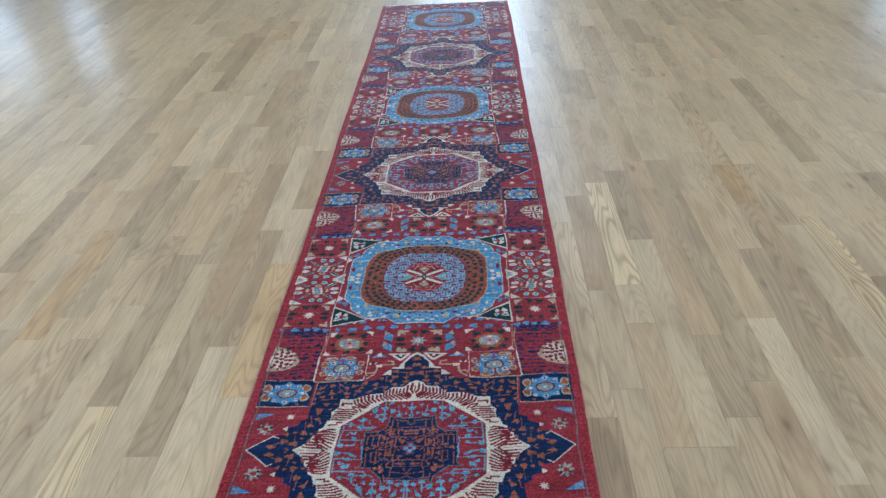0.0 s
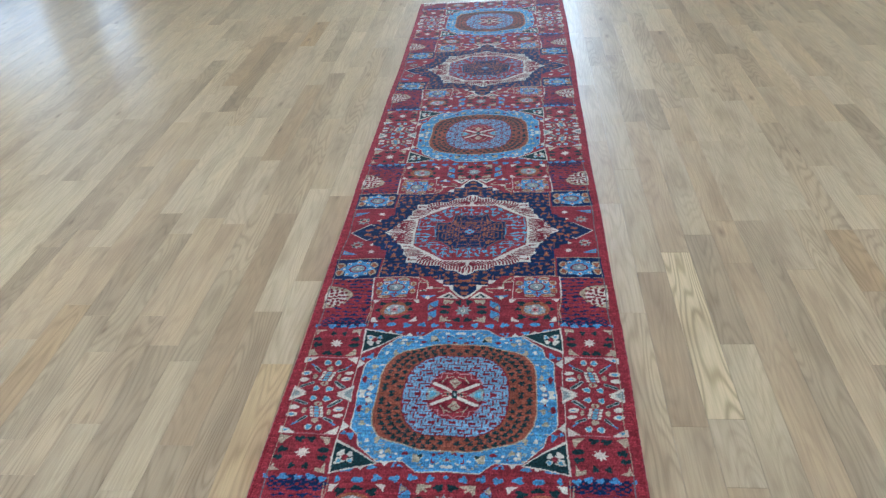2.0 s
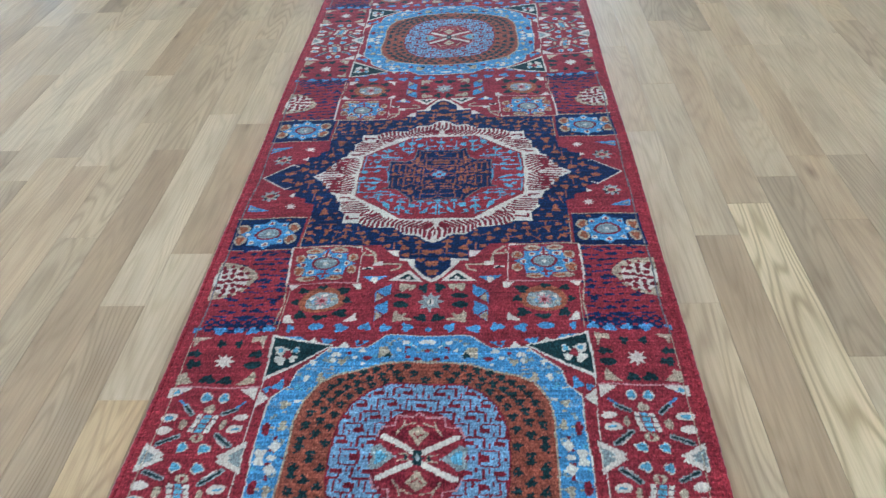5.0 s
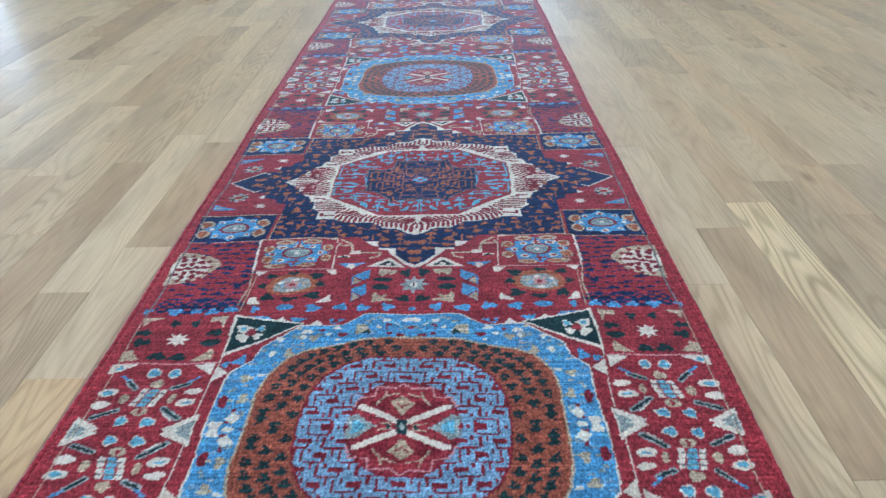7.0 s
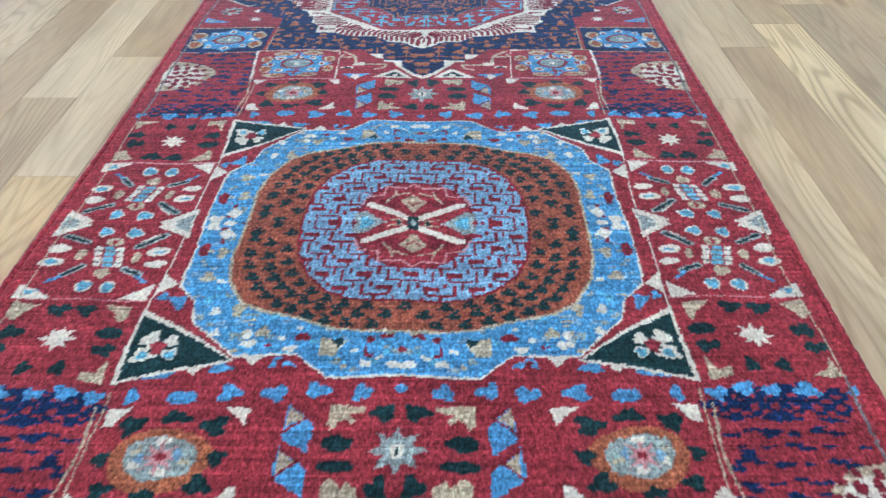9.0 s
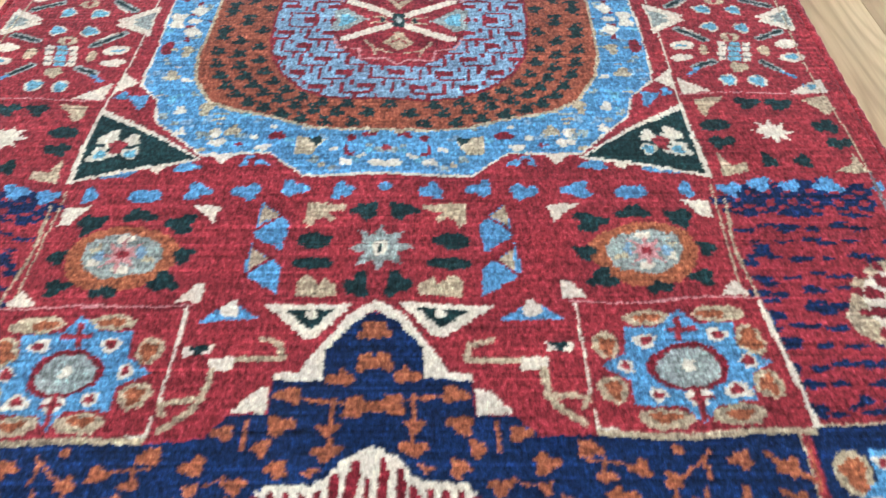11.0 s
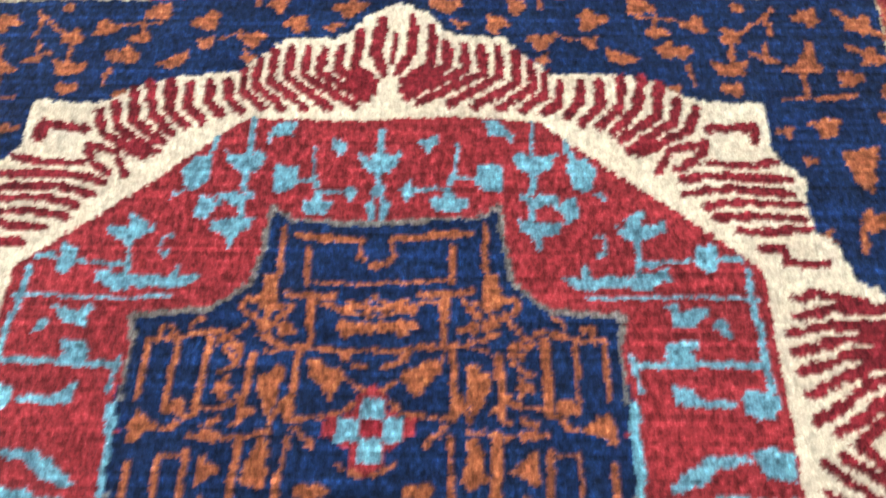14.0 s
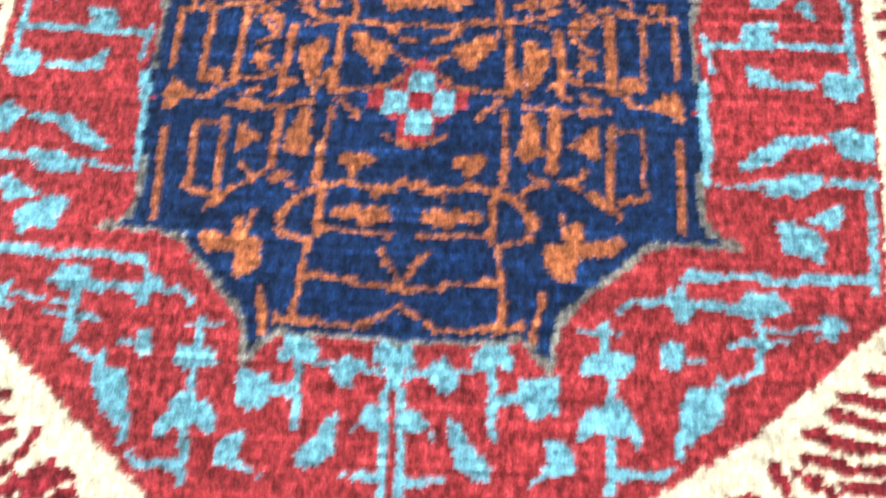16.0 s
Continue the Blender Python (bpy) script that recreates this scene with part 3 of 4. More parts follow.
line(RUST, 1.5, 300, 24, 330, 12)
sprigs()
# ivory star
fill(IVORY, -2, 224, 14.5, 216, 24, 204.5, 34.5, 199.5, 57, 200, 66, 191, 77.5, 182.5, 81.5, 178.5, 111, 179, 128, 176, 140, 168, 151, 163, 182, 165, 183, 153.5, 182, 138, 188, 126.5, 196.5, 121.5, 195, 111, 196.5, 99, 196.5, 91, 204, 93, 203.5, 81, 210.5, 71, -4, 67.5)
fill(IVORY, -8, 158, 131, 158, 147.5, 163.5, 184.5, 164.5, 184.5, 137.5, 192, 128, 199, 122.5, 198, 110, 199, 94, 205, 93, 206.5, 81.5, 212.5, 70.5, 206.5, 3.5, -0.5, -7.5)
fill(IVORY, 0, 80, 205, 93, 213, 70, 222, 66, 224, 50, 234, 44, 236, 28, 248, 18, 272, 0, 0, 0)
# star quills
line(MADDER, 5.6, -2.5, 208, -1.5, 185)
line(MADDER, 5.6, 7.5, 211, 8.5, 190, 3.5, 179)
line(MADDER, 5.6, 17.5, 204, 18.5, 183, 6.5, 172)
line(MADDER, 5.6, 25.5, 195, 26.5, 181, 6.5, 167)
line(MADDER, 5.6, 34.5, 193, 35.5, 179, 9.5, 163)
line(MADDER, 5.6, 43.5, 193, 44.5, 177, 15, 159)
line(MADDER, 5.6, 52.5, 193, 53.5, 176, 29, 158)
line(MADDER, 5.6, 61.5, 191, 62.5, 173, 41, 157)
line(MADDER, 5.6, 69.5, 185, 70.5, 171, 54, 157)
line(MADDER, 5.6, 76.5, 179, 76.5, 167, 65, 157)
line(MADDER, 5.6, 84.5, 174, 83, 162, 76, 156)
line(MADDER, 5.6, 94.5, 174, 93.5, 164, 87, 154)
line(MADDER, 5.6, 103.5, 174, 104, 162, 95, 151)
line(MADDER, 5.6, 113.5, 176, 112, 159, 103, 149)
line(MADDER, 5.6, 123.5, 176, 120, 158, 109, 145)
line(MADDER, 5.6, 131.5, 173, 129, 154, 113, 141)
line(MADDER, 5.6, 139.5, 164, 137, 151, 116, 135)
line(MADDER, 5.6, 148, 159, 144, 147, 121, 133)
line(MADDER, 5.6, 153, 148, 176, 151, 176, 143)
line(MADDER, 4.8, 151, 140, 135, 135, 129, 123)
line(MADDER, 4.8, 150, 136, 146, 129, 137, 124)
line(MADDER, 4.8, 152, 128, 173, 129, 186, 132)
line(MADDER, 4.8, 139, 119, 154, 122, 191, 123)
line(MADDER, 4.8, 141, 111, 161, 116, 191, 115)
line(MADDER, 4.8, 149.5, 105, 166.5, 109, 194.5, 109)
line(MADDER, 4.8, 153.5, 99, 169.5, 102, 194.5, 102)
line(MADDER, 4.8, 163.5, 93, 181.5, 95, 196.5, 97)
line(MADDER, 4.8, 172.5, 85, 182.5, 86, 183.5, 79, 200.5, 80)
line(MADDER, 4.8, 183, 62, 192, 65, 213, 62)
line(MADDER, 4.8, 182, 54, 198, 58, 227, 57)
line(MADDER, 4.8, 179, 46, 191, 50, 225, 51)
line(MADDER, 4.8, 178, 37, 197, 44, 226, 46)
line(MADDER, 4.8, 179.5, 29, 201, 38, 225, 41)
line(MADDER, 4.8, 180.5, 19, 204, 32, 224, 36)
line(MADDER, 4.8, 181.5, 8, 205.5, 25, 223.5, 31)
line(MADDER, 4.8, 188.5, 4, 213.5, 20, 224.5, 25)
line(MADDER, 4.8, 188.5, -5.5, 212.5, 13, 225.5, 20)
line(MADDER, 4.6, 212, 60, 219, 57)
line(MADDER, 4.6, 208, 46, 226, 44)
line(MADDER, 5.2, 206, 36, 230, 36)
line(MADDER, 5.2, 204, 27, 236, 25)
line(MADDER, 5.2, 206, 17, 244, 17)
line(MADDER, 4.6, 204, 8, 250, 9)
line(MADDER, 2.9, 210, 0, 262, 0)
line(MADDER, 4.6, 212, 52, 222, 51)
# inner octagon
fill(RED, 0, 150, 74, 150, 172, 75, 172, 0, 0, 0)
line(AQUA, 2.4, -1, 150, 2.5, 95)
fill(AQUA, 0, 133, 6, 128, 10, 132, 9, 124, 5, 121, 1, 120)
fill(AQUA, 1.5, 106, 6.5, 104, 5.5, 100, 2.5, 95)
fill(AQUA, 17, 137, 25, 140, 25, 134, 20, 129)
fill(AQUA, 10, 111, 15, 115, 18, 111, 15.5, 106, 11.5, 107)
line(AQUA, 2.4, 34, 134, 34, 120, 32, 113)
fill(AQUA, 23.5, 106, 28.5, 105, 32.5, 110, 36.5, 105, 40.5, 105, 39.5, 100, 32.5, 98, 26.5, 99)
line(AQUA, 2.1, 15.5, 110, 32.5, 110)
fill(AQUA, 43, 123, 56, 123, 56.5, 110, 48.5, 110, 43, 114)
line(AQUA, 2.1, 44, 116, 34, 116)
fill(AQUA, 45, 149, 53, 149, 60, 141, 60, 135, 57, 140, 48, 140)
line(AQUA, 2.6, 69, 151, 69, 131)
fill(AQUA, 60, 128, 64, 133, 69, 130, 76, 130, 82, 133, 78, 124, 72, 120, 63, 122)
line(AQUA, 2.6, 70, 121, 70.5, 110)
fill(AQUA, 64, 111, 70.5, 108, 81.5, 110, 84.5, 110, 80.5, 105, 72.5, 103, 65.5, 105)
line(AQUA, 2.6, 70.5, 104, 70.5, 97)
fill(AQUA, 62.5, 97, 71.5, 95, 84.5, 95, 81.5, 90, 74.5, 87, 74.5, 78, 72.5, 82, 69.5, 88, 64.5, 91)
fill(AQUA, 87, 128, 94, 131, 101, 125, 100, 116, 94, 112, 88, 116)
line(AQUA, 2.1, 86, 141, 89, 128)
line(AQUA, 2.1, 99, 113, 104.5, 109)
fill(AQUA, 83.5, 107, 90.5, 109, 92.5, 100, 86.5, 95, 84.5, 100)
line(AQUA, 2.1, 80.5, 105, 84.5, 102)
line(AQUA, 2.1, 99.5, 90, 104.5, 88, 103.5, 81, 99.5, 80)
fill(AQUA, 107.5, 96, 112.5, 94, 114.5, 99, 120.5, 102, 120.5, 94, 126.5, 96, 132.5, 97, 130.5, 91, 122.5, 87, 112.5, 90)
line(AQUA, 2.4, 120.5, 102, 118, 69)
fill(AQUA, 83, 69, 93, 69, 93.5, 76, 97, 69, 113.5, 71, 131.5, 73, 133, 68, 123, 64, 108, 65, 91, 64, 86, 65)
line(AQUA, 1.8, 118.5, 76, 163.5, 79)
fill(AQUA, 144.5, 85, 153.5, 86, 153.5, 74, 148.5, 71, 144.5, 75)
line(AQUA, 2.6, 95, 60, 168, 60)
line(AQUA, 3, 165.5, 74, 166, 51, 166.5, 19)
fill(AQUA, 129, 56, 134, 57, 135, 54, 149, 55, 146, 51, 140, 46, 130, 46, 132, 51)
fill(AQUA, 148, 48, 154, 50, 155, 41, 151, 43)
fill(AQUA, 126, 36, 130, 39, 142, 39, 137, 35, 139.5, 31, 145.5, 30, 137.5, 28, 127.5, 31)
line(AQUA, 2.1, 110.5, 30, 165.5, 30)
line(AQUA, 2.4, 112, 33, 113.5, 18)
fill(AQUA, 128.5, 21, 134.5, 19, 138.5, 15, 148.5, 14, 156.5, 13, 138.5, 11, 127.5, 13)
fill(AQUA, 155.5, 17, 163.5, 19, 170.5, 16, 165.5, 7, 156.5, 9)
# navy centre panel
fill(NAVY, -5, 94.5, 44.5, 96, 55, 101.5, 57, 80, 60.5, 63, 75.5, 52.5, 111.5, 52, 107.5, 43, 109.5, 2, -0.5, -7.5)
line(GREY, 2.2, -5, 94, 44.5, 95, 55, 101.5, 57.5, 80, 61, 63, 75.5, 52.5, 111, 51.5, 107.5, 41.5, 106.5, 13)
fill(AQUA, 108, 14.5, 112, 12.5, 110.5, -7, 106.5, -7)
line(RUST, 2.55, 7.5, 85.5, 42, 87)
line(RUST, 2.55, 7.5, 85.5, 8.5, 77, -0.5, 71.5, -4, 68)
line(RUST, 2.55, 35, 80, 35, 63)
line(RUST, 2.975, 48, 91.5, 48.5, 68.5)
line(RUST, 1.7, -3.5, 64, 35, 64)
fill(RUST, 49, 67.5, 54.5, 68, 56, 58, 65.5, 54.5, 54, 52.5, 47.5, 53.5)
oval(RUST, 11.5, 43, 9.5, 3)
line(RUST, 1.7, -3, 51.5, 5, 52.5, 29.5, 54)
line(RUST, 2.55, 31.5, 55.5, 31, 34.5)
line(RUST, 1.7, -2.5, 34, 10.5, 32.5, 32, 33)
oval(RUST, 42, 41.5, 4.5, 3)
line(RUST, 3.4, 34.5, 33, 36, 3.5)
fill(RUST, 11.5, 23, 31.5, 30, 29, 22, 22, 15.5, 19, 10, 16.5, 16.5)
oval(RUST, 45, 16.5, 4.5, 9.5)
line(RUST, 3.4, 54, 29.5, 54.5, 3)
oval(RUST, 64, 16.5, 4, 4)
line(RUST, 1.7, 59.5, 27, 66.5, 22.5)
line(RUST, 2.975, 73.5, 38.5, 73.5, 5)
line(RUST, 2.55, 86.5, 37.5, 86, 10.5, 78, 9.5)
line(RUST, 2.975, 100, 39, 99.5, 15)
fill(RUST, 85.5, 0.5, 97.5, 10, 101.5, 3.5, 96.5, -3)
line(RUST, 1.7, 44, 52.5, 55, 52.5)
line(RUST, 1.7, 57.5, 48, 51, 42)
line(RUST, 1.7, 63.5, 35.5, 58, 29)
line(RUST, 1.7, 68, 42.5, 87.5, 40)
line(RUST, 1.7, 77.5, 49.5, 83, 45)
line(RUST, 1.275, 15.5, 31.5, 8.5, 26.5, 4, 26.5)
line(RUST, 1.7, 94.5, 45.5, 96, 39)
line(RUST, 1.7, 19.5, 58, 44, 58.5)
line(RUST, 1.7, 0.5, 49, 17.5, 51.5)
line(RUST, 1.7, 32, 34.5, 49, 31.5)
line(RUST, 1.275, 15.5, 32.5, 25, 34.5)
line(RUST, 1.7, 49, 41, 64, 52.5)
line(RUST, 1.7, 58.5, 34, 73.5, 42.5)
line(RUST, 1.7, 87.5, 39, 100, 40.5)
line(RUST, 1.7, 74, 5.5, 85.5, 9)
line(RUST, 1.7, 2, 15.5, 11.5, 8, 21, 4.5, 34.5, 3)
line(RUST, 1.7, 39.5, 54, 46.5, 46)
line(RUST, 1.7, 41.5, 34.5, 52.5, 38.5)
line(RUST, 1.53, 58, 9, 71.5, 7.5)
line(RUST, 1.7, -2.5, 59, 7.5, 53.5, 15, 56.5)
line(RUST, 1.7, 50, 51.5, 52.5, 45, 44, 42.5)
line(RUST, 1.7, 58.5, 45, 64.5, 40)
line(RUST, 1.7, 69, 37.5, 63, 29.5)
line(RUST, 1.7, 37, 12, 41.5, 2.5)
line(RUST, 1.7, 49.5, 5, 58, 12.5)
line(RUST, 1.7, 78, 3, 86, 0.5)
line(RUST, 1.7, 62, 3, 72.5, -0.5)
line(RUST, 1.7, 10, 19, 3, 15.5)
line(RUST, 1.7, 91, 45.5, 87, 37.5)
oval(RUST, 56.5, 0, 2.5, 2.5)
oval(RUST, 43.5, 49, 1.5, 2)
oval(RUST, 81.5, 11, 2.5, 2.5)
fill(RED, 0, 18, 7, 14, 7, 8, 20, 3, 20, 0, 0, 0)
# round medallion
fill(IVORY, 0, 457, 69, 457, 101, 483, 157, 485, 205, 529, 209, 557, 231, 581, 235, 685, 0, 685)
fill(SKY, 0, 459, 69, 459, 101, 485, 156, 487, 203, 530, 208, 558, 229, 583, 233, 685, 0, 685)
oval(IVORY, 0.5, 470, 13, 4.7)
oval(RED, -3, 489.5, 7.2, 4.3)
fill(CAMEL, 56, 501, 81, 506.5, 80.5, 483.5, 66.5, 482.5)
oval(GREEN, 63.5, 501, 6, 5.5)
oval(MADDER, 97.5, 506.5, 7.6, 4.7)
oval(CAMEL, 135, 514.5, 6.5, 5.8)
oval(IVORY, 145.5, 500.5, 7.9, 4.7)
oval(CAMEL, 163, 546.5, 5.4, 9.7)
oval(IVORY, 186, 544.5, 4.7, 6.5)
oval(IVORY, 179.5, 516.5, 4, 4.7)
oval(CAMEL, 205, 594, 7.2, 7.2)
oval(IVORY, 223, 679.5, 7.2, 8.3)
oval(IVORY, 205, 690, 6.8, 10.8)
oval(CAMEL, 200.5, 633, 5.8, 9)
oval(MADDER, 222.5, 637.5, 5.8, 11.5)
oval(MADDER, 226.5, 725, 5.8, 9.7)
oval(IVORY, 107, 490.5, 5.8, 4)
oval(IVORY, 35.5, 473.5, 5.8, 4)
oval(MADDER, 30.5, 503.5, 4.3, 4)
fill(IVORY, 195, 664, 206, 656, 214, 668, 204, 676)
oval(IVORY, 185, 514, 2.9, 3.2)
oval(MADDER, 127, 496, 3.6, 2.9)
band_flecks()
fill(CAMEL, 0, 511, 28, 512, 68, 516, 104, 528, 140, 540, 164, 556, 182, 588, 189, 622, 190, 685, 0, 685)
fill(BROWN, 0, 514, 28, 515, 67, 519, 102, 531, 137, 543, 161, 558, 179, 590, 186, 624, 187, 685, 0, 685)
fill(MADDER, 0, 555, 30, 555, 59, 558, 86, 571, 107, 594, 121, 624, 128, 655, 129, 685, 0, 685)
fill(STEEL, 0, 558, 30, 558, 58, 561, 84, 574, 104, 596, 118, 626, 125, 656, 126, 685, 0, 685)
fret()
blots()
oval(MADDER, 0, 685, 71, 78)
oval(RED, 0, 685, 68, 74)
line(PINK, 2.4, 0, 609, 10, 618, 35, 617, 37, 634, 56, 636, 64, 654)
fill(MADDER, 14, 640, 36, 640, 48, 646, 20, 664)
line(CAMEL, 2.4, 6, 628, 24, 634, 34, 648)
line(CAMEL, 2.2, 22, 625, 26, 638)
fill(CAMEL, 0, 667, 6, 658, 16, 645, 0, 632)
line(RED, 2.2, 0, 652, 8, 645)
fill(PALE, 28, 687, 44, 678, 56, 665, 70, 668, 66, 684, 68, 690)
fill(AQUA, 42, 690, 52, 677, 62, 673, 60, 690)
line(IVORY, 9, 6, 677, 53, 652)
line(RED, 1.8, 12, 690, 30, 684)
line(CAMEL, 1.8, 14, 682, 30, 679)
oval(GREEN, 0, 685, 10, 11)
oval(PALE, 0, 685, 4, 5)
oval(GREEN, 17, 685, 3, 4)
# corner triangle and strip of the round medallion section
fill(IVORY, 252, 550, 253, 454.5, 154, 481)
fill(GREEN, 249.5, 541, 250.5, 459, 159.5, 482.5)
oval(IVORY, 216.5, 505, 5.5, 7.5)
oval(IVORY, 234.5, 507, 8, 9.5)
oval(IVORY, 214.5, 488.5, 6, 6.5)
oval(IVORY, 236.5, 488.5, 9, 8.5)
oval(RED, 225.5, 497, 6, 8.5)
oval(AQUA, 214.5, 488, 4.5, 5)
oval(AQUA, 236, 488, 4.5, 5)
fill(IVORY, 232.5, 583.5, 250, 600.5, 251, 568)
fill(SKY, 217, 566.5, 235.5, 564, 220, 542)
line(IVORY, 2.5, 250, 457, 250, 685)
oval(SKY, 241, 566, 5, 6)
# star tile
burst(IVORY, 318, 507.5, 17, 8)
oval(GREEN, 308.5, 546, 9.8, 8.1)
oval(GREEN, 333.5, 545.5, 10.6, 8.1)
oval(GREEN, 362.5, 516, 11, 8.5)
oval(GREEN, 365.5, 494, 11.5, 6.4)
oval(GREEN, 273.5, 517.5, 13.6, 7.6)
oval(GREEN, 271.5, 495.5, 11, 7.2)
oval(GREEN, 304, 470.5, 6.4, 8.5)
oval(GREEN, 331.5, 471, 6.4, 7.6)
fill(CAMEL, 264, 554, 293, 555.5, 277, 542, 268.5, 529.5, 263.5, 540.5)
fill(CAMEL, 353.5, 553.5, 379.5, 557.5, 378.5, 537.5, 368, 530.5, 364, 541.5)
fill(CAMEL, 263.5, 484, 271.5, 467, 283.5, 470.5, 284, 459.5, 262, 456)
fill(CAMEL, 372.5, 483.5, 375, 466.5, 379.5, 457.5, 351.5, 459.5, 367, 468.5)
line(PINK, 1.5, 253.5, 561.5, 370.5, 561)
fill(IVORY, 257, 583, 283.5, 563.5, 256, 561.5)
oval(SKY, 265, 571, 6, 5.5)
fill(IVORY, 387, 584, 384.5, 562.5, 352, 562.5)
oval(SKY, 371, 571, 7, 5.5)
# flower panel
oval(IVORY, 269, 636.5, 11.4, 7)
oval(IVORY, 265, 616.5, 10.6, 5.7)
oval(IVORY, 267, 636.5, 6.6, 3.5)
oval(AQUA, 267, 636.5, 5.3, 2.6)
fill(IVORY, 303, 643, 333.5, 643, 328, 611, 298.5, 610.5)
fill(AQUA, 313, 643, 324, 643, 318.5, 611, 307.5, 610.5)
line(GREY, 2, 306, 636, 332, 636)
line(GREY, 2, 301, 618, 328, 618)
line(RED, 1.8, 312, 643, 306, 611)
line(RED, 1.8, 325, 643, 320, 611)
line(RED, 1.6, 304.5, 627, 330, 627)
oval(IVORY, 369, 640, 10.6, 7.5)
oval(IVORY, 369, 618, 12.3, 7)
oval(IVORY, 369.5, 618.5, 7.5, 4.8)
oval(AQUA, 369.5, 618.5, 6.2, 4)
oval(CAMEL, 287.5, 628, 4, 9)
oval(CAMEL, 344.5, 630.5, 5.5, 9)
oval(CAMEL, 315.5, 652, 10, 7.5)
oval(RED, 316, 651.5, 3, 5)
oval(CAMEL, 315, 601, 8, 7.5)
oval(IVORY, 300, 669, 8.8, 8.4)
oval(AQUA, 300, 669, 7, 6.6)
oval(IVORY, 331.5, 669, 7.9, 8.4)
oval(AQUA, 331.5, 669, 6.6, 6.6)
oval(IVORY, 301.5, 580, 7.5, 9.2)
oval(AQUA, 301.5, 580, 5.7, 7.5)
oval(IVORY, 326, 580, 7.9, 9.2)
oval(AQUA, 326, 580, 6.6, 7.5)
line(PALE, 8.5, 269, 664.5, 291, 645)
line(GREEN, 4, 269, 664.5, 291, 645)
line(IVORY, 2, 275.5, 666.5, 288, 654.5)
line(PALE, 8.5, 344, 650.5, 369, 662.5)
line(GREEN, 4, 344, 650.5, 369, 662.5)
line(PALE, 8.5, 276.5, 600.5, 293.5, 608.5)
line(GREEN, 4, 276.5, 600.5, 293.5, 608.5)
line(SKY, 4, 267, 589, 278, 598)
line(PALE, 8.5, 338, 611, 352, 596)
line(GREEN, 4, 338, 611, 352, 596)
line(SKY, 4, 353, 595, 362, 586.5)
fill(IVORY, 247.5, 707.5, 280, 681, 245, 657.5)
fill(PALE, 249, 693.5, 265.5, 681, 248, 668.5)
fill(IVORY, 351, 681, 390, 707.5, 388, 658.5)
fill(PALE, 365, 682, 383, 696.5, 382, 670.5)
fill(IVORY, 255.5, 585, 283, 564, 255, 563)
fill(IVORY, 382.5, 583, 382.5, 563, 348, 563)
oval(IVORY, 371.5, 571.5, 6.2, 5.3)
oval(AQUA, 371.5, 571.5, 4.8, 4)

fill(AQUA, 0, 4, 5.5, 4, 5.5, 13, 0, 13)
fill(AQUA, 5.5, 0, 14, 0, 14, 5, 5.5, 5)
fill(MADDER, 0, 0, 5, 0, 5, 4, 0, 4)
# guard lines and border
line(CAMEL, 1.5, 377, 457, 377, 685)
line(GREY, 1.5, 378, 0, 378, 457)
fill(EDGE, 384, -1, 400, -1, 400, 687, 384, 687)
upper = design.copy()
# the weaver drew the star's lower half a little differently
# inner octagon, lower half
fill(RED, 0, 150, 74, 150, 172, 75, 172, 0, 0, 0)
fill(AQUA, 119, 20, 127, 13.5, 141.5, 6.5, 149.5, 7.5, 156.5, 10.5, 141, 12.5, 137, 17, 124, 21)
fill(AQUA, 155.5, 6.5, 162.5, 4, 171.5, 5.5, 171, 15.5, 160, 16.5)
line(AQUA, 2.1, 111, 27, 170, 25)
fill(AQUA, 129, 28, 139, 23, 151, 23, 151, 27, 140, 31.5, 130, 30.5)
fill(AQUA, 143, 40, 158, 32.5, 157, 43, 149, 41)
fill(AQUA, 132, 40, 139, 40, 151, 46, 150, 54.5, 145, 52.5, 136, 51.5)
line(AQUA, 3, 169, 24, 168, 65)
line(AQUA, 2.8, 99, 64, 100, 60.5, 128, 59.5, 130, 61.5, 166, 59.5)
fill(AQUA, 92, 68, 97, 67, 99, 63, 100, 68, 103, 72, 101, 76.5, 97, 77.5, 95, 73)
line(AQUA, 2.1, 78, 76.5, 82, 73, 94, 71)
line(AQUA, 2.1, 102, 71, 116, 71)
fill(AQUA, 113, 73, 118, 70, 121, 65, 131, 65, 134, 68, 138, 72, 125, 73, 116, 74)
line(AQUA, 3, 124, 73, 125.5, 81.5, 124.5, 91)
fill(AQUA, 114.5, 83.5, 123.5, 80.5, 136.5, 82.5, 124.5, 84.5)
line(AQUA, 2.1, 126.5, 78.5, 156, 76.5)
fill(AQUA, 147, 72, 153, 73, 157, 75.5, 152.5, 80.5, 142.5, 82.5, 149.5, 78.5)
fill(AQUA, 65.5, 84.5, 71.5, 84.5, 74.5, 79.5, 76.5, 83.5, 83.5, 85.5, 74.5, 86)
line(AQUA, 2.6, 74.5, 86, 74.5, 92)
fill(AQUA, 65.5, 97.5, 68.5, 93, 75.5, 91, 83.5, 91, 84.5, 97, 78.5, 99.5, 66.5, 99.5)
line(AQUA, 3, 76.5, 98.5, 76.5, 109)
fill(AQUA, 65.5, 116, 68.5, 111, 75.5, 109, 79.5, 106.5, 83.5, 110, 87.5, 117, 86.5, 122.5, 82.5, 117, 78.5, 117, 70.5, 119, 66.5, 120.5)
line(AQUA, 3.2, 77.5, 118, 76, 135)
line(AQUA, 2.6, 77, 130.5, 93, 129.5, 96.5, 126.5)
fill(AQUA, 92.5, 86, 100.5, 84.5, 100.5, 90, 97.5, 95, 93.5, 93)
line(AQUA, 2.1, 99.5, 90, 105.5, 90)
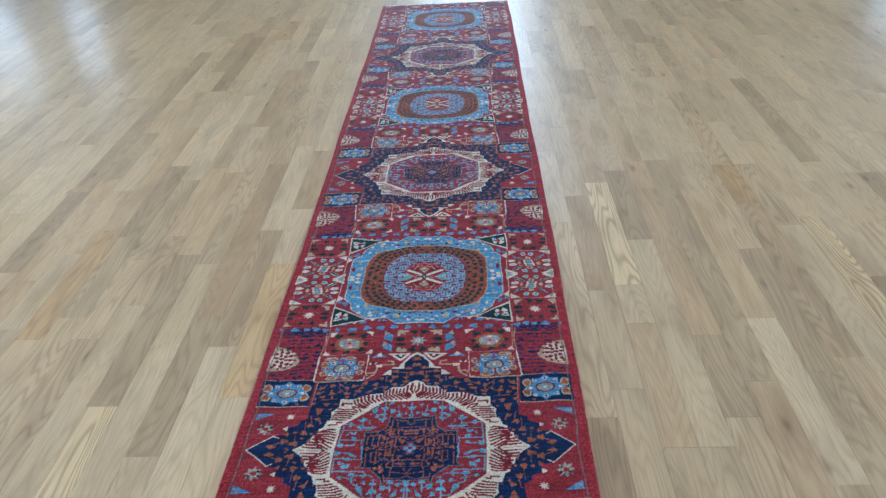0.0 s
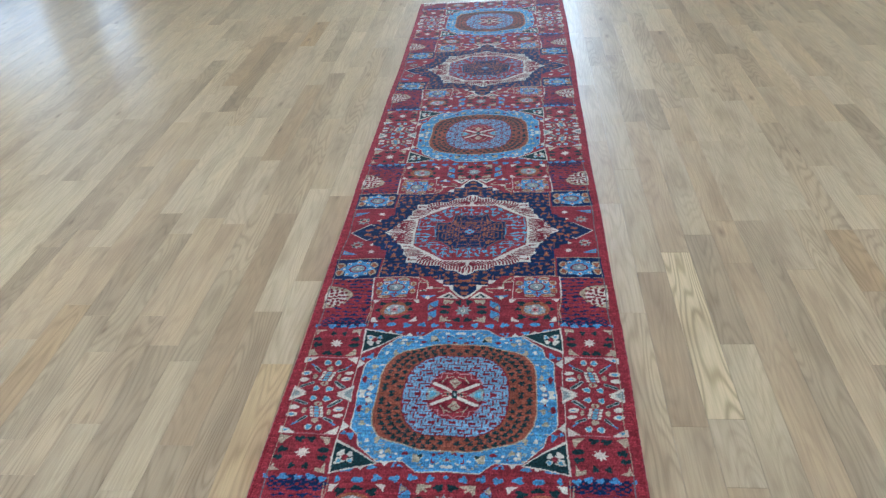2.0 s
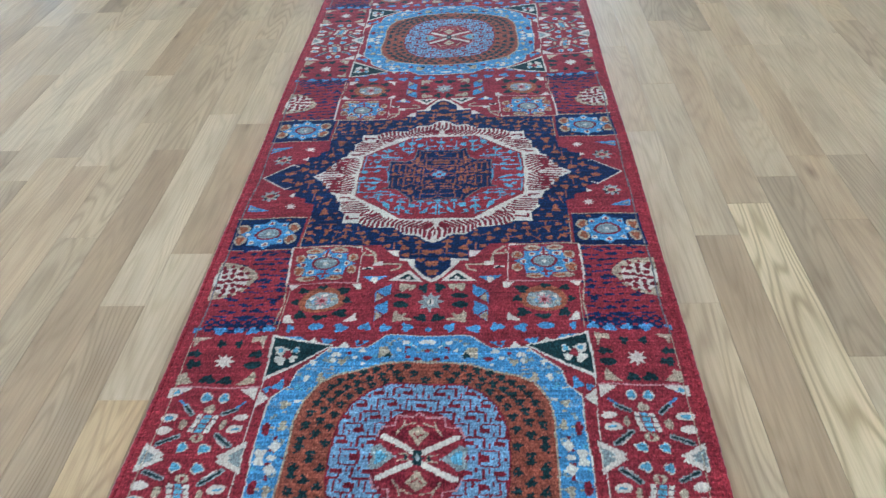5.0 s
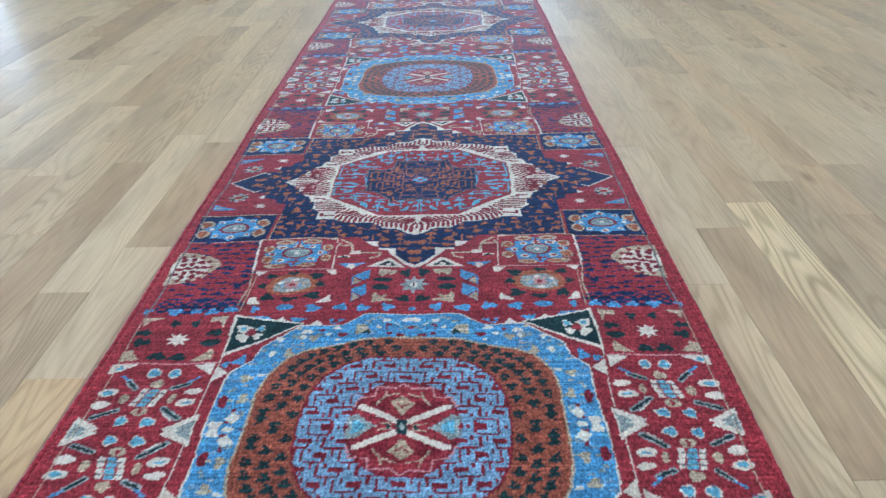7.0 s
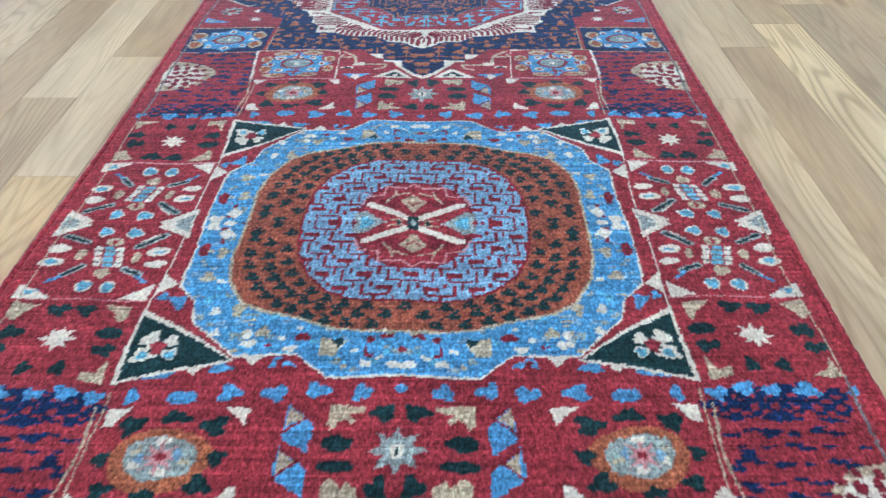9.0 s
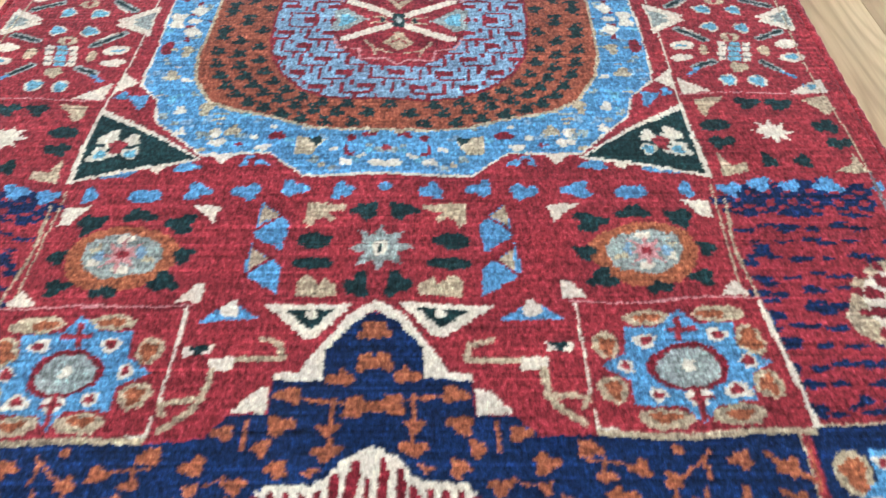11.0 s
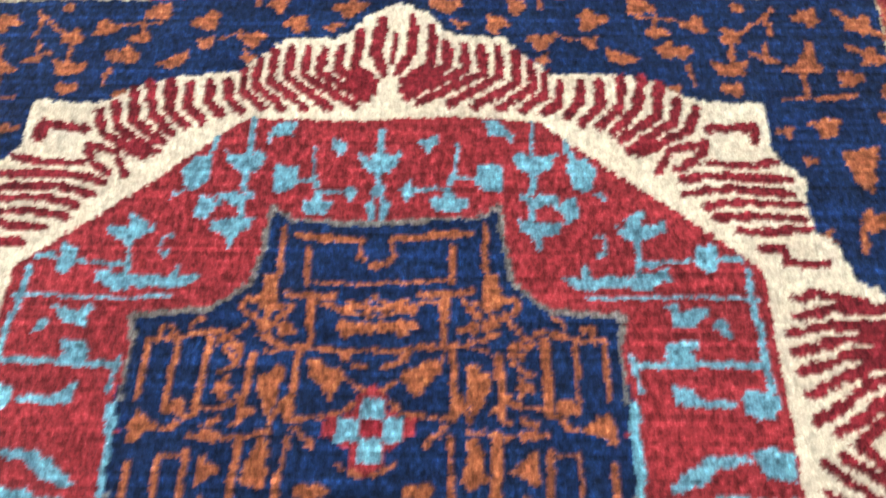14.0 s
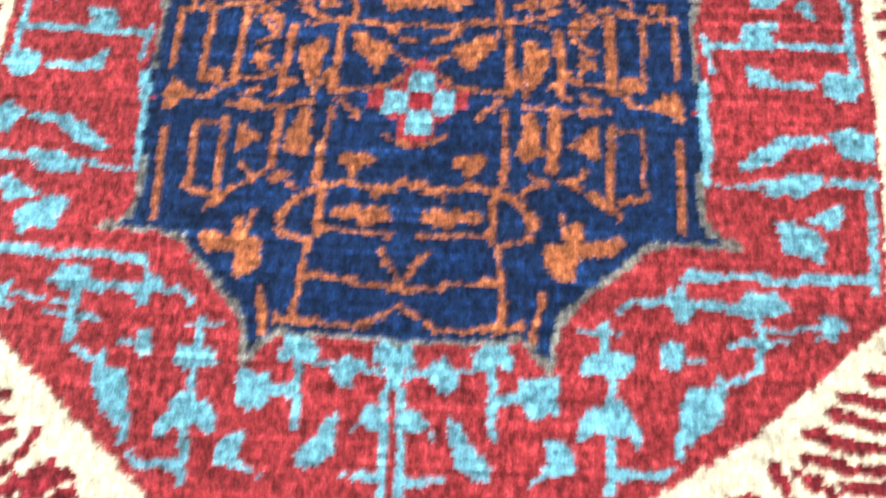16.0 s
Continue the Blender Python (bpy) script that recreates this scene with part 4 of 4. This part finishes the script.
fill(AQUA, 100.5, 104.5, 102.5, 99.5, 108.5, 99.5, 110.5, 94, 114.5, 95, 113.5, 106.5, 108.5, 114, 101.5, 117, 99.5, 112)
line(AQUA, 2.1, 113.5, 97.5, 122.5, 93)
line(AQUA, 2.1, 99.5, 113, 99.5, 122.5)
fill(AQUA, 28.5, 97.5, 28.5, 92, 33.5, 89, 40.5, 89, 42.5, 97, 38.5, 97, 36.5, 94, 31.5, 97.5)
line(AQUA, 2.8, 34.5, 92, 35.5, 119)
line(AQUA, 2.1, 34.5, 107.5, 45.5, 107.5)
fill(AQUA, 45.5, 101.5, 58.5, 99.5, 59.5, 112, 48.5, 113, 45.5, 110)
fill(AQUA, 10.5, 97.5, 17.5, 94, 23.5, 98.5, 20.5, 106.5, 15.5, 104.5)
line(AQUA, 2.1, 4.5, 99.5, 28.5, 97.5)
line(AQUA, 3, 1.5, 86, 3, 139)
fill(AQUA, 0.5, 88, 3.5, 88, 7.5, 92, 6.5, 96, 1.5, 97.5)
fill(AQUA, 2.5, 111, 9.5, 111, 14.5, 120, 12.5, 119, 9.5, 117, 3.5, 118)
line(AQUA, 2.4, 3, 134, 17, 133)
fill(AQUA, 18.5, 114, 23.5, 115, 26.5, 121.5, 35, 129.5, 32, 133, 25, 130.5, 21.5, 127.5, 20.5, 121.5)
fill(AQUA, 53.5, 121.5, 59.5, 121.5, 64.5, 124.5, 64, 130.5, 57, 132, 45, 136, 56, 128.5)
# navy panel, lower half
fill(NAVY, -6, -1, 109, -5, 105, 29.5, 106.5, 43.5, 120, 49.5, 95.5, 49.5, 85.5, 52.5, 77.5, 62, 61.5, 78.5, 58, 80.5, 56.5, 98, 48, 90, 44.5, 88.5, -6.5, 89.5)
line(GREY, 2.2, 105, 23, 105, 33, 107, 44.5, 120, 50, 95.5, 50, 85.5, 53, 77.5, 62.5, 61.5, 79, 58, 82.5, 56.5, 98.5)
line(GREY, 2.2, 56.5, 98.5, 48, 90.5, 44.5, 88.5, -2, 89.5)
fill(AQUA, 106.5, -14, 111, -14, 109, 28.5, 105.5, 28.5)
line(RUST, 1.7, -2.5, 71, 36, 68)
line(RUST, 1.7, -1, 70.5, -8, 61)
line(RUST, 1.7, -1, 70.5, 8.5, 57.5)
line(RUST, 1.7, -1, 76, 15.5, 85.5, 44.5, 83.5)
line(RUST, 2.55, 35.5, 56.5, 38, 83.5)
line(RUST, 2.55, 52, 73.5, 49.5, 88)
fill(RUST, 52, 54.5, 59, 53.5, 60, 46.5, 64.5, 46, 65.5, 53, 78, 51, 76.5, 56.5, 63.5, 60, 62.5, 68, 55, 68.5, 52.5, 62)
oval(RUST, 15.5, 45, 11, 3.5)
line(RUST, 2.125, 32, 34, 32.5, 52.5)
line(RUST, 2.975, 39.5, 39, 48, 47.5)
line(RUST, 1.7, 57, 45, 58, 51)
line(RUST, 2.55, 73, 9.5, 72.5, 42)
line(RUST, 2.125, 75.5, 10, 85, 9.5, 85.5, 35, 75.5, 37)
line(RUST, 2.55, 98, 12, 98, 45.5)
oval(RUST, 44, 17, 4.5, 9.5)
line(RUST, 2.55, 33.5, 4, 35, 33)
line(RUST, 2.55, 52.5, 3.5, 52.5, 28)
fill(RUST, 57.5, 18, 67.5, 9, 68.5, 22.5)
oval(RUST, 22, 25, 6.5, 4)
line(RUST, 1.7, 4.5, 35, 25.5, 33, 32, 36)
line(RUST, 1.7, -5, 35.5, 4.5, 31.5, 13, 37)
fill(RUST, 86.5, -2.5, 101, -12.5, 100.5, 4)
line(RUST, 1.7, 54.5, 30.5, 67, 35.5, 77.5, 43)
line(RUST, 1.7, 34.5, 55.5, 47, 52.5)
line(RUST, 1.7, 5.5, 51.5, 30.5, 50.5)
line(RUST, 1.53, 41.5, 2.5, 56.5, 4.5, 67.5, 1.5)
line(RUST, 1.7, -6.5, 14, 3.5, 17, 12, 14)
line(RUST, 1.7, -2.5, 54, -5.5, 59.5)
line(RUST, 1.7, 32, 36, 39.5, 38)
line(RUST, 1.7, 67, 35.5, 72.5, 42)
line(RUST, 1.7, 49.5, 32, 42.5, 36.5)
line(RUST, 1.7, 63, 5, 72.5, 2.5)
line(RUST, 1.7, 59, 31.5, 65, 27)
line(RUST, 1.7, 24.5, 6.5, 32, 0.5)
line(RUST, 1.7, 44.5, 30, 51.5, 33)
oval(RUST, 46.5, 47, 2.5, 2.5)
oval(RUST, 14.5, 3, 3, 1.5)
fill(RED, 0, 18, 7, 14, 7, 8, 20, 3, 20, 0, 0, 0)
fill(AQUA, 0, 4, 5.5, 4, 5.5, 13, 0, 13)
fill(AQUA, 5.5, 0, 14, 0, 14, 5, 5.5, 5)
fill(MADDER, 0, 0, 5, 0, 5, 4, 0, 4)
lower = design
# the parts of the design
area(1, 0, 224, 20, 212, 40, 196, 75, 182, 95, 180, 130, 172, 170, 168, 184, 163, 198, 110, 213, 70, 224, 50, 248, 18, 272, -1, 0, -1)
area(2, 0, 456, 70, 456, 102, 482, 158, 484, 206, 528, 210, 556, 232, 580, 236, 687, 0, 687)
area(3, 136, 231, 246, 231, 246, 334, 136, 334)
area(4, 256, 142, 383, 142, 383, 238, 256, 238)
area(5, 254, 240, 383, 240, 383, 446, 254, 446)
area(6, 254, 548, 383, 548, 383, 687, 254, 687)
area(7, 254, 458, 383, 458, 383, 546, 254, 546)
area(8, 96, 336, 246, 336, 246, 445, 96, 445)
area(9, 384, -1, 400, -1, 400, 687, 384, 687)
PARTS = {
    0: ("field", "red ground with navy star fields and small motifs"), 1: ("star_medallion", "ivory scalloped star medallion with a navy centre"),
    2: ("round_medallion", "sky blue and rust medallion with key-fret centre"), 3: ("blossom_tile", "square tile with a sky blue eight-pointed blossom"),
    4: ("border_tile", "navy border tile with a sky blue blossom"), 5: ("rosette_panel", "dark red panel mottled navy with an ivory rosette"),
    6: ("flower_panel", "red border panel with white and blue flowers"), 7: ("star_panel", "red border panel with an ivory star"),
    8: ("wreath_panel", "red panel with a rust wreath"), 9: ("edge_band", "plain crimson side band"),
}

# ---- the runner ----
RUG_Y0, RUG_Y1, PILE = -1.76, 3.165, 0.008
CENTRES = [-2.80, -2.10, -1.40, -0.685, 0.0, 0.703, 1.40, 2.10, 2.80, 3.50]
rug = tagged(new("runner_rug"), "long crimson wool runner with ivory and blue medallions on oak floor", "rug")


def knots(y0, y1, step):
    """One stretch of pile: every small face takes the dye of the knot it belongs to."""
    rng = np.random.default_rng(int(1000 * step) + int(100 * (y0 + 5)))
    nx, ny = round(0.8 / step), round((y1 - y0) / step)
    xs, ys = np.linspace(-0.4, 0.4, nx + 1), np.linspace(y0, y1, ny + 1)
    X, Y = np.meshgrid(xs, ys)
    Z = PILE + rng.uniform(-1, 1, X.shape) * min(step * 0.22, 0.0004) + 0.0005 * np.sin(Y * 23 + X * 6) * np.sin(X * 11 + 1)
    Z -= np.clip((abs(X) - 0.392) / 0.008, 0, 1) ** 2 * 0.004
    sway = 0.0022 * np.sin(Y * 3.1 + 0.6) + 0.0012 * np.sin(Y * 9.7)
    V = np.stack((X + sway + rng.normal(0, step * 0.12, X.shape), Y + rng.normal(0, step * 0.12, X.shape), Z), -1).reshape(-1, 3)
    i = (np.arange(ny)[:, None] * (nx + 1) + np.arange(nx)[None, :]).ravel()
    F = np.stack((i, i + 1, i + nx + 2, i + nx + 1), -1)
    cx = (X[:-1, :-1] + step / 2).ravel()
    cy = (Y[:-1, :-1] + step / 2).ravel()
    # the weaver's unevenness, then the tufts' own spread
    wx = cx + 0.0016 * np.sin(cy * 31 + 2 * np.sin(cx * 13)) + 0.001 * np.sin(cx * 57 + cy * 19)
    wy = cy + 0.002 * np.sin(cx * 17 + 3 * cy) + 0.0012 * np.sin(cx * 61 + cy * 7)
    wy = wy + 0.022 * np.clip(-cx, 0, 0.25) * np.exp(-((cy + 0.4) / 0.2) ** 2)
    spread = min(step, 0.001)
    wx, wy = wx + 0.0003 * np.sin(cx * 340 + 3 * np.sin(cy * 210)), wy + 0.0004 * np.sin(cy * 290 + 3 * np.sin(cx * 270))
    wx, wy = wx + rng.normal(0, 0.2 * spread, wx.shape), wy + rng.normal(0, 0.3 * spread, wy.shape)
    knot = 0.0014
    wx, wy = (np.floor(wx / knot) + 0.5) * knot, (np.floor(wy / knot) + 0.5) * knot
    seg = np.clip(np.searchsorted(CENTRES, wy) - 1, 0, len(CENTRES) - 2)
    lo, hi = np.take(CENTRES, seg), np.take(CENTRES, seg + 1)
    k = np.clip((wy - lo) / (hi - lo), 0, 1)
    q = np.where(seg % 2 == 1, k, 1 - k) * REPEAT
    # the left half is drawn slightly narrower than the right
    across = abs(wx) + np.where(wx < 0, 0.006 * np.sin(np.clip(-wx, 0, 0.4) / 0.4 * math.pi), 0)
    u = np.clip(across * 1000, 0, HALF - 1).astype(int)
    v = np.clip(q, 0, REPEAT).astype(int)
    dye, reg = np.where(seg % 2 == 1, upper[v, u], lower[v, u]), region[v, u]
    # each knot takes the dye a little differently, each row of knots runs light or dark for a while
    kx, ky = np.floor(cx / 0.0021).astype(int) + 400, np.floor((cy - y0) / 0.0021).astype(int)
    knot_tone = np.exp(rng.normal(0, 0.22, (ky.max() + 1, kx.max() + 2)))[ky, kx]
    rows = rng.normal(0, 1, (ky.max() + 1, 14))
    at = (cx + 0.4) / 0.8 * 12
    a, f = np.clip(at.astype(int), 0, 12), at - np.clip(at.astype(int), 0, 12)
    streak = rows[ky, a] * (1 - f) + rows[ky, a + 1] * f
    light = DYES[dye].max(1) > 0.4
    knot_tone = np.where((dye == RED) | (dye == MADDER), knot_tone ** 0.75, knot_tone)
    tone = np.where(light, knot_tone ** 0.35 * np.exp(0.03 * streak), knot_tone * np.exp(np.where(dye == NAVY, 0.28, 0.17) * streak))
    shade = (np.minimum(DYES[dye] * tone[:, None], 0.9)).reshape(ny, nx, 3)
    shade = np.pad(shade, ((1, 1), (1, 1), (0, 0)), "edge")
    # neighbouring tufts lean into one another
    soft = 0.15 if step > 0.0012 else 0.55
    blend = (shade[:-1, :-1] + shade[1:, :-1] + shade[:-1, 1:] + shade[1:, 1:]) / 4
    colour = (blend * soft + shade[1:, 1:] * (1 - soft)).reshape(-1, 3)
    return V, F, colour, reg, cx, cy


def rug_parts(stretches):
    """Join the stretches and share their faces out among the parts of the design."""
    verts, faces, dyes, regs, keys, base = [], [], [], [], [], 0
    for s in stretches:
        V, F, dye, reg, cx, cy = knots(*s)
        stars, rounds = np.array(CENTRES[1::2]), np.array(CENTRES[0::2])
        near = np.where(np.isin(reg, (2, 6)), abs(cy[:, None] - rounds).argmin(1), abs(cy[:, None] - stars).argmin(1))
        above = np.where(np.isin(reg, (2, 6)), 0, cy > np.take(stars, np.minimum(near, len(stars) - 1)))
        quad = np.where(np.isin(reg, (1, 2)), 0, np.where(np.isin(reg, (6, 9)), cx > 0, (cx > 0) * 2 + above))
        key = np.where(reg == 0, 0, np.where(reg == 9, 9000 + (cx > 0), reg.astype(int) * 100 + near * 10 + quad))
        verts.append(V), faces.append(F + base), dyes.append(dye), regs.append(reg), keys.append(key)
        base += len(V)
    verts, faces, dyes, regs, keys = (np.concatenate(a) for a in (verts, faces, dyes, regs, keys))
    for key in np.unique(keys):
        pick = keys == key
        used, index = np.unique(faces[pick], return_inverse=True)
        name, label = PARTS[int(regs[pick][0])]
        me = quads_mesh(name, verts[used], index.reshape(-1, 4), dyes[used])
        me.materials.append(pile)
        ob = new(name, me)
        ob.parent = rug
        tagged(ob, label)


rug_parts([(RUG_Y0, -0.96, 0.004), (-0.96, -0.3, 0.001), (-0.3, 0.6, 0.0014), (0.6, 1.6, 0.002), (1.6, RUG_Y1, 0.003)])


def selvedge(side):
    """The overcast edge: a thick cord of red wool wound over the outer warps."""
    n, rng = 900, random.Random(side)
    ys = np.linspace(RUG_Y0, RUG_Y1, n)
    ring = 7
    V = []
    for y in ys:
        x = side * 0.3995 + 0.0022 * math.sin(y * 3.1 + 0.6) + 0.0012 * math.sin(y * 9.7)
        r = 0.0042 + rng.uniform(-0.0005, 0.0006)
        V += [(x + r * 1.25 * math.cos(a), y + rng.uniform(-0.001, 0.001), 0.0043 + r * math.sin(a)) for a in (2 * math.pi * k / ring for k in range(ring))]
    i, k = np.meshgrid(np.arange(n - 1), np.arange(ring), indexing="ij")
    F = np.stack((i * ring + k, i * ring + (k + 1) % ring, (i + 1) * ring + (k + 1) % ring, (i + 1) * ring + k), -1).reshape(-1, 4)
    me = quads_mesh("selvedge", np.array(V), F)
    me.materials.append(edge_wool)
    ob = new("selvedge", me)
    ob.parent = rug
    tagged(ob, "overcast crimson wool edge cord")


selvedge(-1)
selvedge(1)
bm = bmesh.new()
box_into(bm, -0.394, 0.394, RUG_Y0, RUG_Y1, 0.0005, 0.006)
part("backing", bm, backing_wool, rug, "flat woven dark red backing")


def fringe(y, way):
    """Short cotton warp ends in small uneven tufts."""
    rng, bm = random.Random(7), bmesh.new()
    box_into(bm, -0.398, 0.398, min(y, y + way * 0.012), max(y, y + way * 0.012), 0.0005, 0.005)
    for k in range(170):
        x, lean = -0.396 + 0.792 * k / 169, rng.uniform(-0.008, 0.008)
        a, b, w = Vector((x, y + way * 0.011, 0.004)), Vector((x + lean, y + way * rng.uniform(0.028, 0.042), 0.0015)), 0.0016
        vs = [bm.verts.new(p) for p in (a + Vector((-w, 0, 0)), a + Vector((w, 0, 0)), a + Vector((0, 0, w)), b + Vector((-w, 0, 0)), b + Vector((w, 0, 0)), b + Vector((0, 0, w)))]
        for f in ((0, 1, 4, 3), (1, 2, 5, 4), (2, 0, 3, 5), (3, 4, 5)):
            bm.faces.new([vs[c] for c in f])
    tagged(part("fringe", bm, cotton, rug, "short ivory cotton fringe at the end"), kind="stuff")


fringe(RUG_Y1, 1)
fringe(RUG_Y0, -1)

# ---- oak strip floor: boards run along the runner ----
BOARD, SEAM = 0.0805, 0.556
floor = None
bm = bmesh.new()
box_into(bm, ROOM_X0, ROOM_X1, ROOM_Y0, ROOM_Y1, -0.12, -0.02)
floor = tagged(part("floor", bm, subfloor_mat), "satin-varnished pale oak strip floor with random-length boards", "floor", kind="structure")


def board_shape(length):
    """One board's top with eased edges, about its own middle."""
    w, l, e, d = BOARD / 2 - 0.0003, length / 2 - 0.0003, 0.0003, 0.0001
    V = [(sx * w, sy * l, -0.018) for sx, sy in ((-1, -1), (1, -1), (1, 1), (-1, 1))]
    V += [(sx * w, sy * l, -d) for sx, sy in ((-1, -1), (1, -1), (1, 1), (-1, 1))]
    V += [(sx * (w - e), sy * (l - e), 0) for sx, sy in ((-1, -1), (1, -1), (1, 1), (-1, 1))]
    F = [(8, 9, 10, 11)] + [(b + k, b + (k + 1) % 4, b + 4 + (k + 1) % 4, b + 4 + k) for b in (0, 4) for k in range(4)]
    return np.array(V), np.array(F)


# boards whose ends and look stand out: column, from, to, kind
MARKED = [(-2, -1.2, -0.594, "grain"), (-2, -0.594, 0.31, "grain"), (-2, 0.31, 0.873, "pale"), (-1, -0.5, -0.083, "plain"), (-1, -0.083, 0.491, "warm"), (-1, 0.491, 1.1, "plain"),
          (0, -1.3, -0.69, "amber"), (0, -0.69, -0.243, "warm"), (0, -0.243, -0.06, "pale"), (0, -0.06, 0.59, "bright"), (1, -0.69, 0.189, "plain"), (1, 0.189, 0.68, "dark"), (1, 0.68, 1.41, "plain"), (1, 1.41, 1.81, "dark"),
          (2, -0.3, 0.533, "warm"), (2, 0.533, 0.757, "warm"), (3, -0.48, 0.757, "dark"), (3, -1.0, -0.48, "warm"), (4, -0.8, -0.232, "pale"), (4, -0.232, 0.5, "warm"), (4, 0.5, 1.36, "plain"), (5, -0.45, 0.116, "dark"),
          (6, -0.4, 0.4, "grain"), (8, -0.5, 0.3, "bright"), (-13, -0.5, 0.108, "amber"), (-13, 0.108, 0.459, "pale"), (-13, 0.459, 0.95, "warm"), (-14, -0.3, 0.318, "grain"), (-14, 0.318, 1.0, "pale"),
          (-15, -0.69, -0.16, "dark"), (-15, -1.2, -0.69, "pale"), (-16, -0.9, -0.285, "plain"), (-17, -1.1, -0.523, "bright"), (-18, 0.3, 0.814, "warm"), (-19, 0.15, 0.722, "dark"), (-26, -0.2, 0.497, "bright")]
rng = random.Random(11)
made, V_rest, F_rest = {}, [], []
count = 0
first, last = math.ceil((ROOM_X0 - SEAM) / BOARD), math.floor((ROOM_X1 - SEAM) / BOARD) - 1
for col in range(first, last + 1):
    x = SEAM + (col + 0.5) * BOARD
    marks = sorted(m for m in MARKED if m[0] == col)
    y, ends = ROOM_Y0, []
    while y < ROOM_Y1 - 0.05:
        ahead = [m for m in marks if m[1] >= y - 0.001]
        limit = ahead[0][1] if ahead else ROOM_Y1
        if limit - y < 0.01:
            ends.append((y, ahead[0][2], ahead[0][3]))
            y = ahead[0][2]
            continue
        length = rng.choice((0.3, 0.4, 0.45, 0.55, 0.6, 0.7, 0.75, 0.9, 1.0))
        if limit - y - length < 0.25:
            length = limit - y
        ends.append((y, y + length, rng.choices(("plain", "grain", "dark", "warm", "pale", "amber"), (5, 1.6, 1.4, 3, 2.4, 0.25))[0]))
        y += length
    for a, b, kind in ends:
        mid = (a + b) / 2
        V, F = board_shape(b - a)
        near = abs(x) < 1.45 and -0.95 < mid < 2.9 and abs(x) > 0.33 and count < 300
        if near:
            key = (round(b - a, 3), kind)
            if key not in made:
                made[key] = quads_mesh("board", V, F)
                made[key].materials.append(OAKS[kind])
                made[key].shade_flat()
            ob = new("board", made[key])
            ob.location, ob.parent = (x, mid, rng.uniform(-0.0002, 0.0)), floor
            count += 1
        else:
            F_rest.append(F + 12 * len(V_rest))
            V_rest.append(V + np.array((x, mid, rng.uniform(-0.0002, 0.0))))
me = quads_mesh("boards", np.concatenate(V_rest), np.concatenate(F_rest))
me.materials.append(oak_rest)
me.shade_flat()
ob = new("boards", me)
ob.parent = floor
tagged(ob, "pale oak strip boards", kind="stuff")
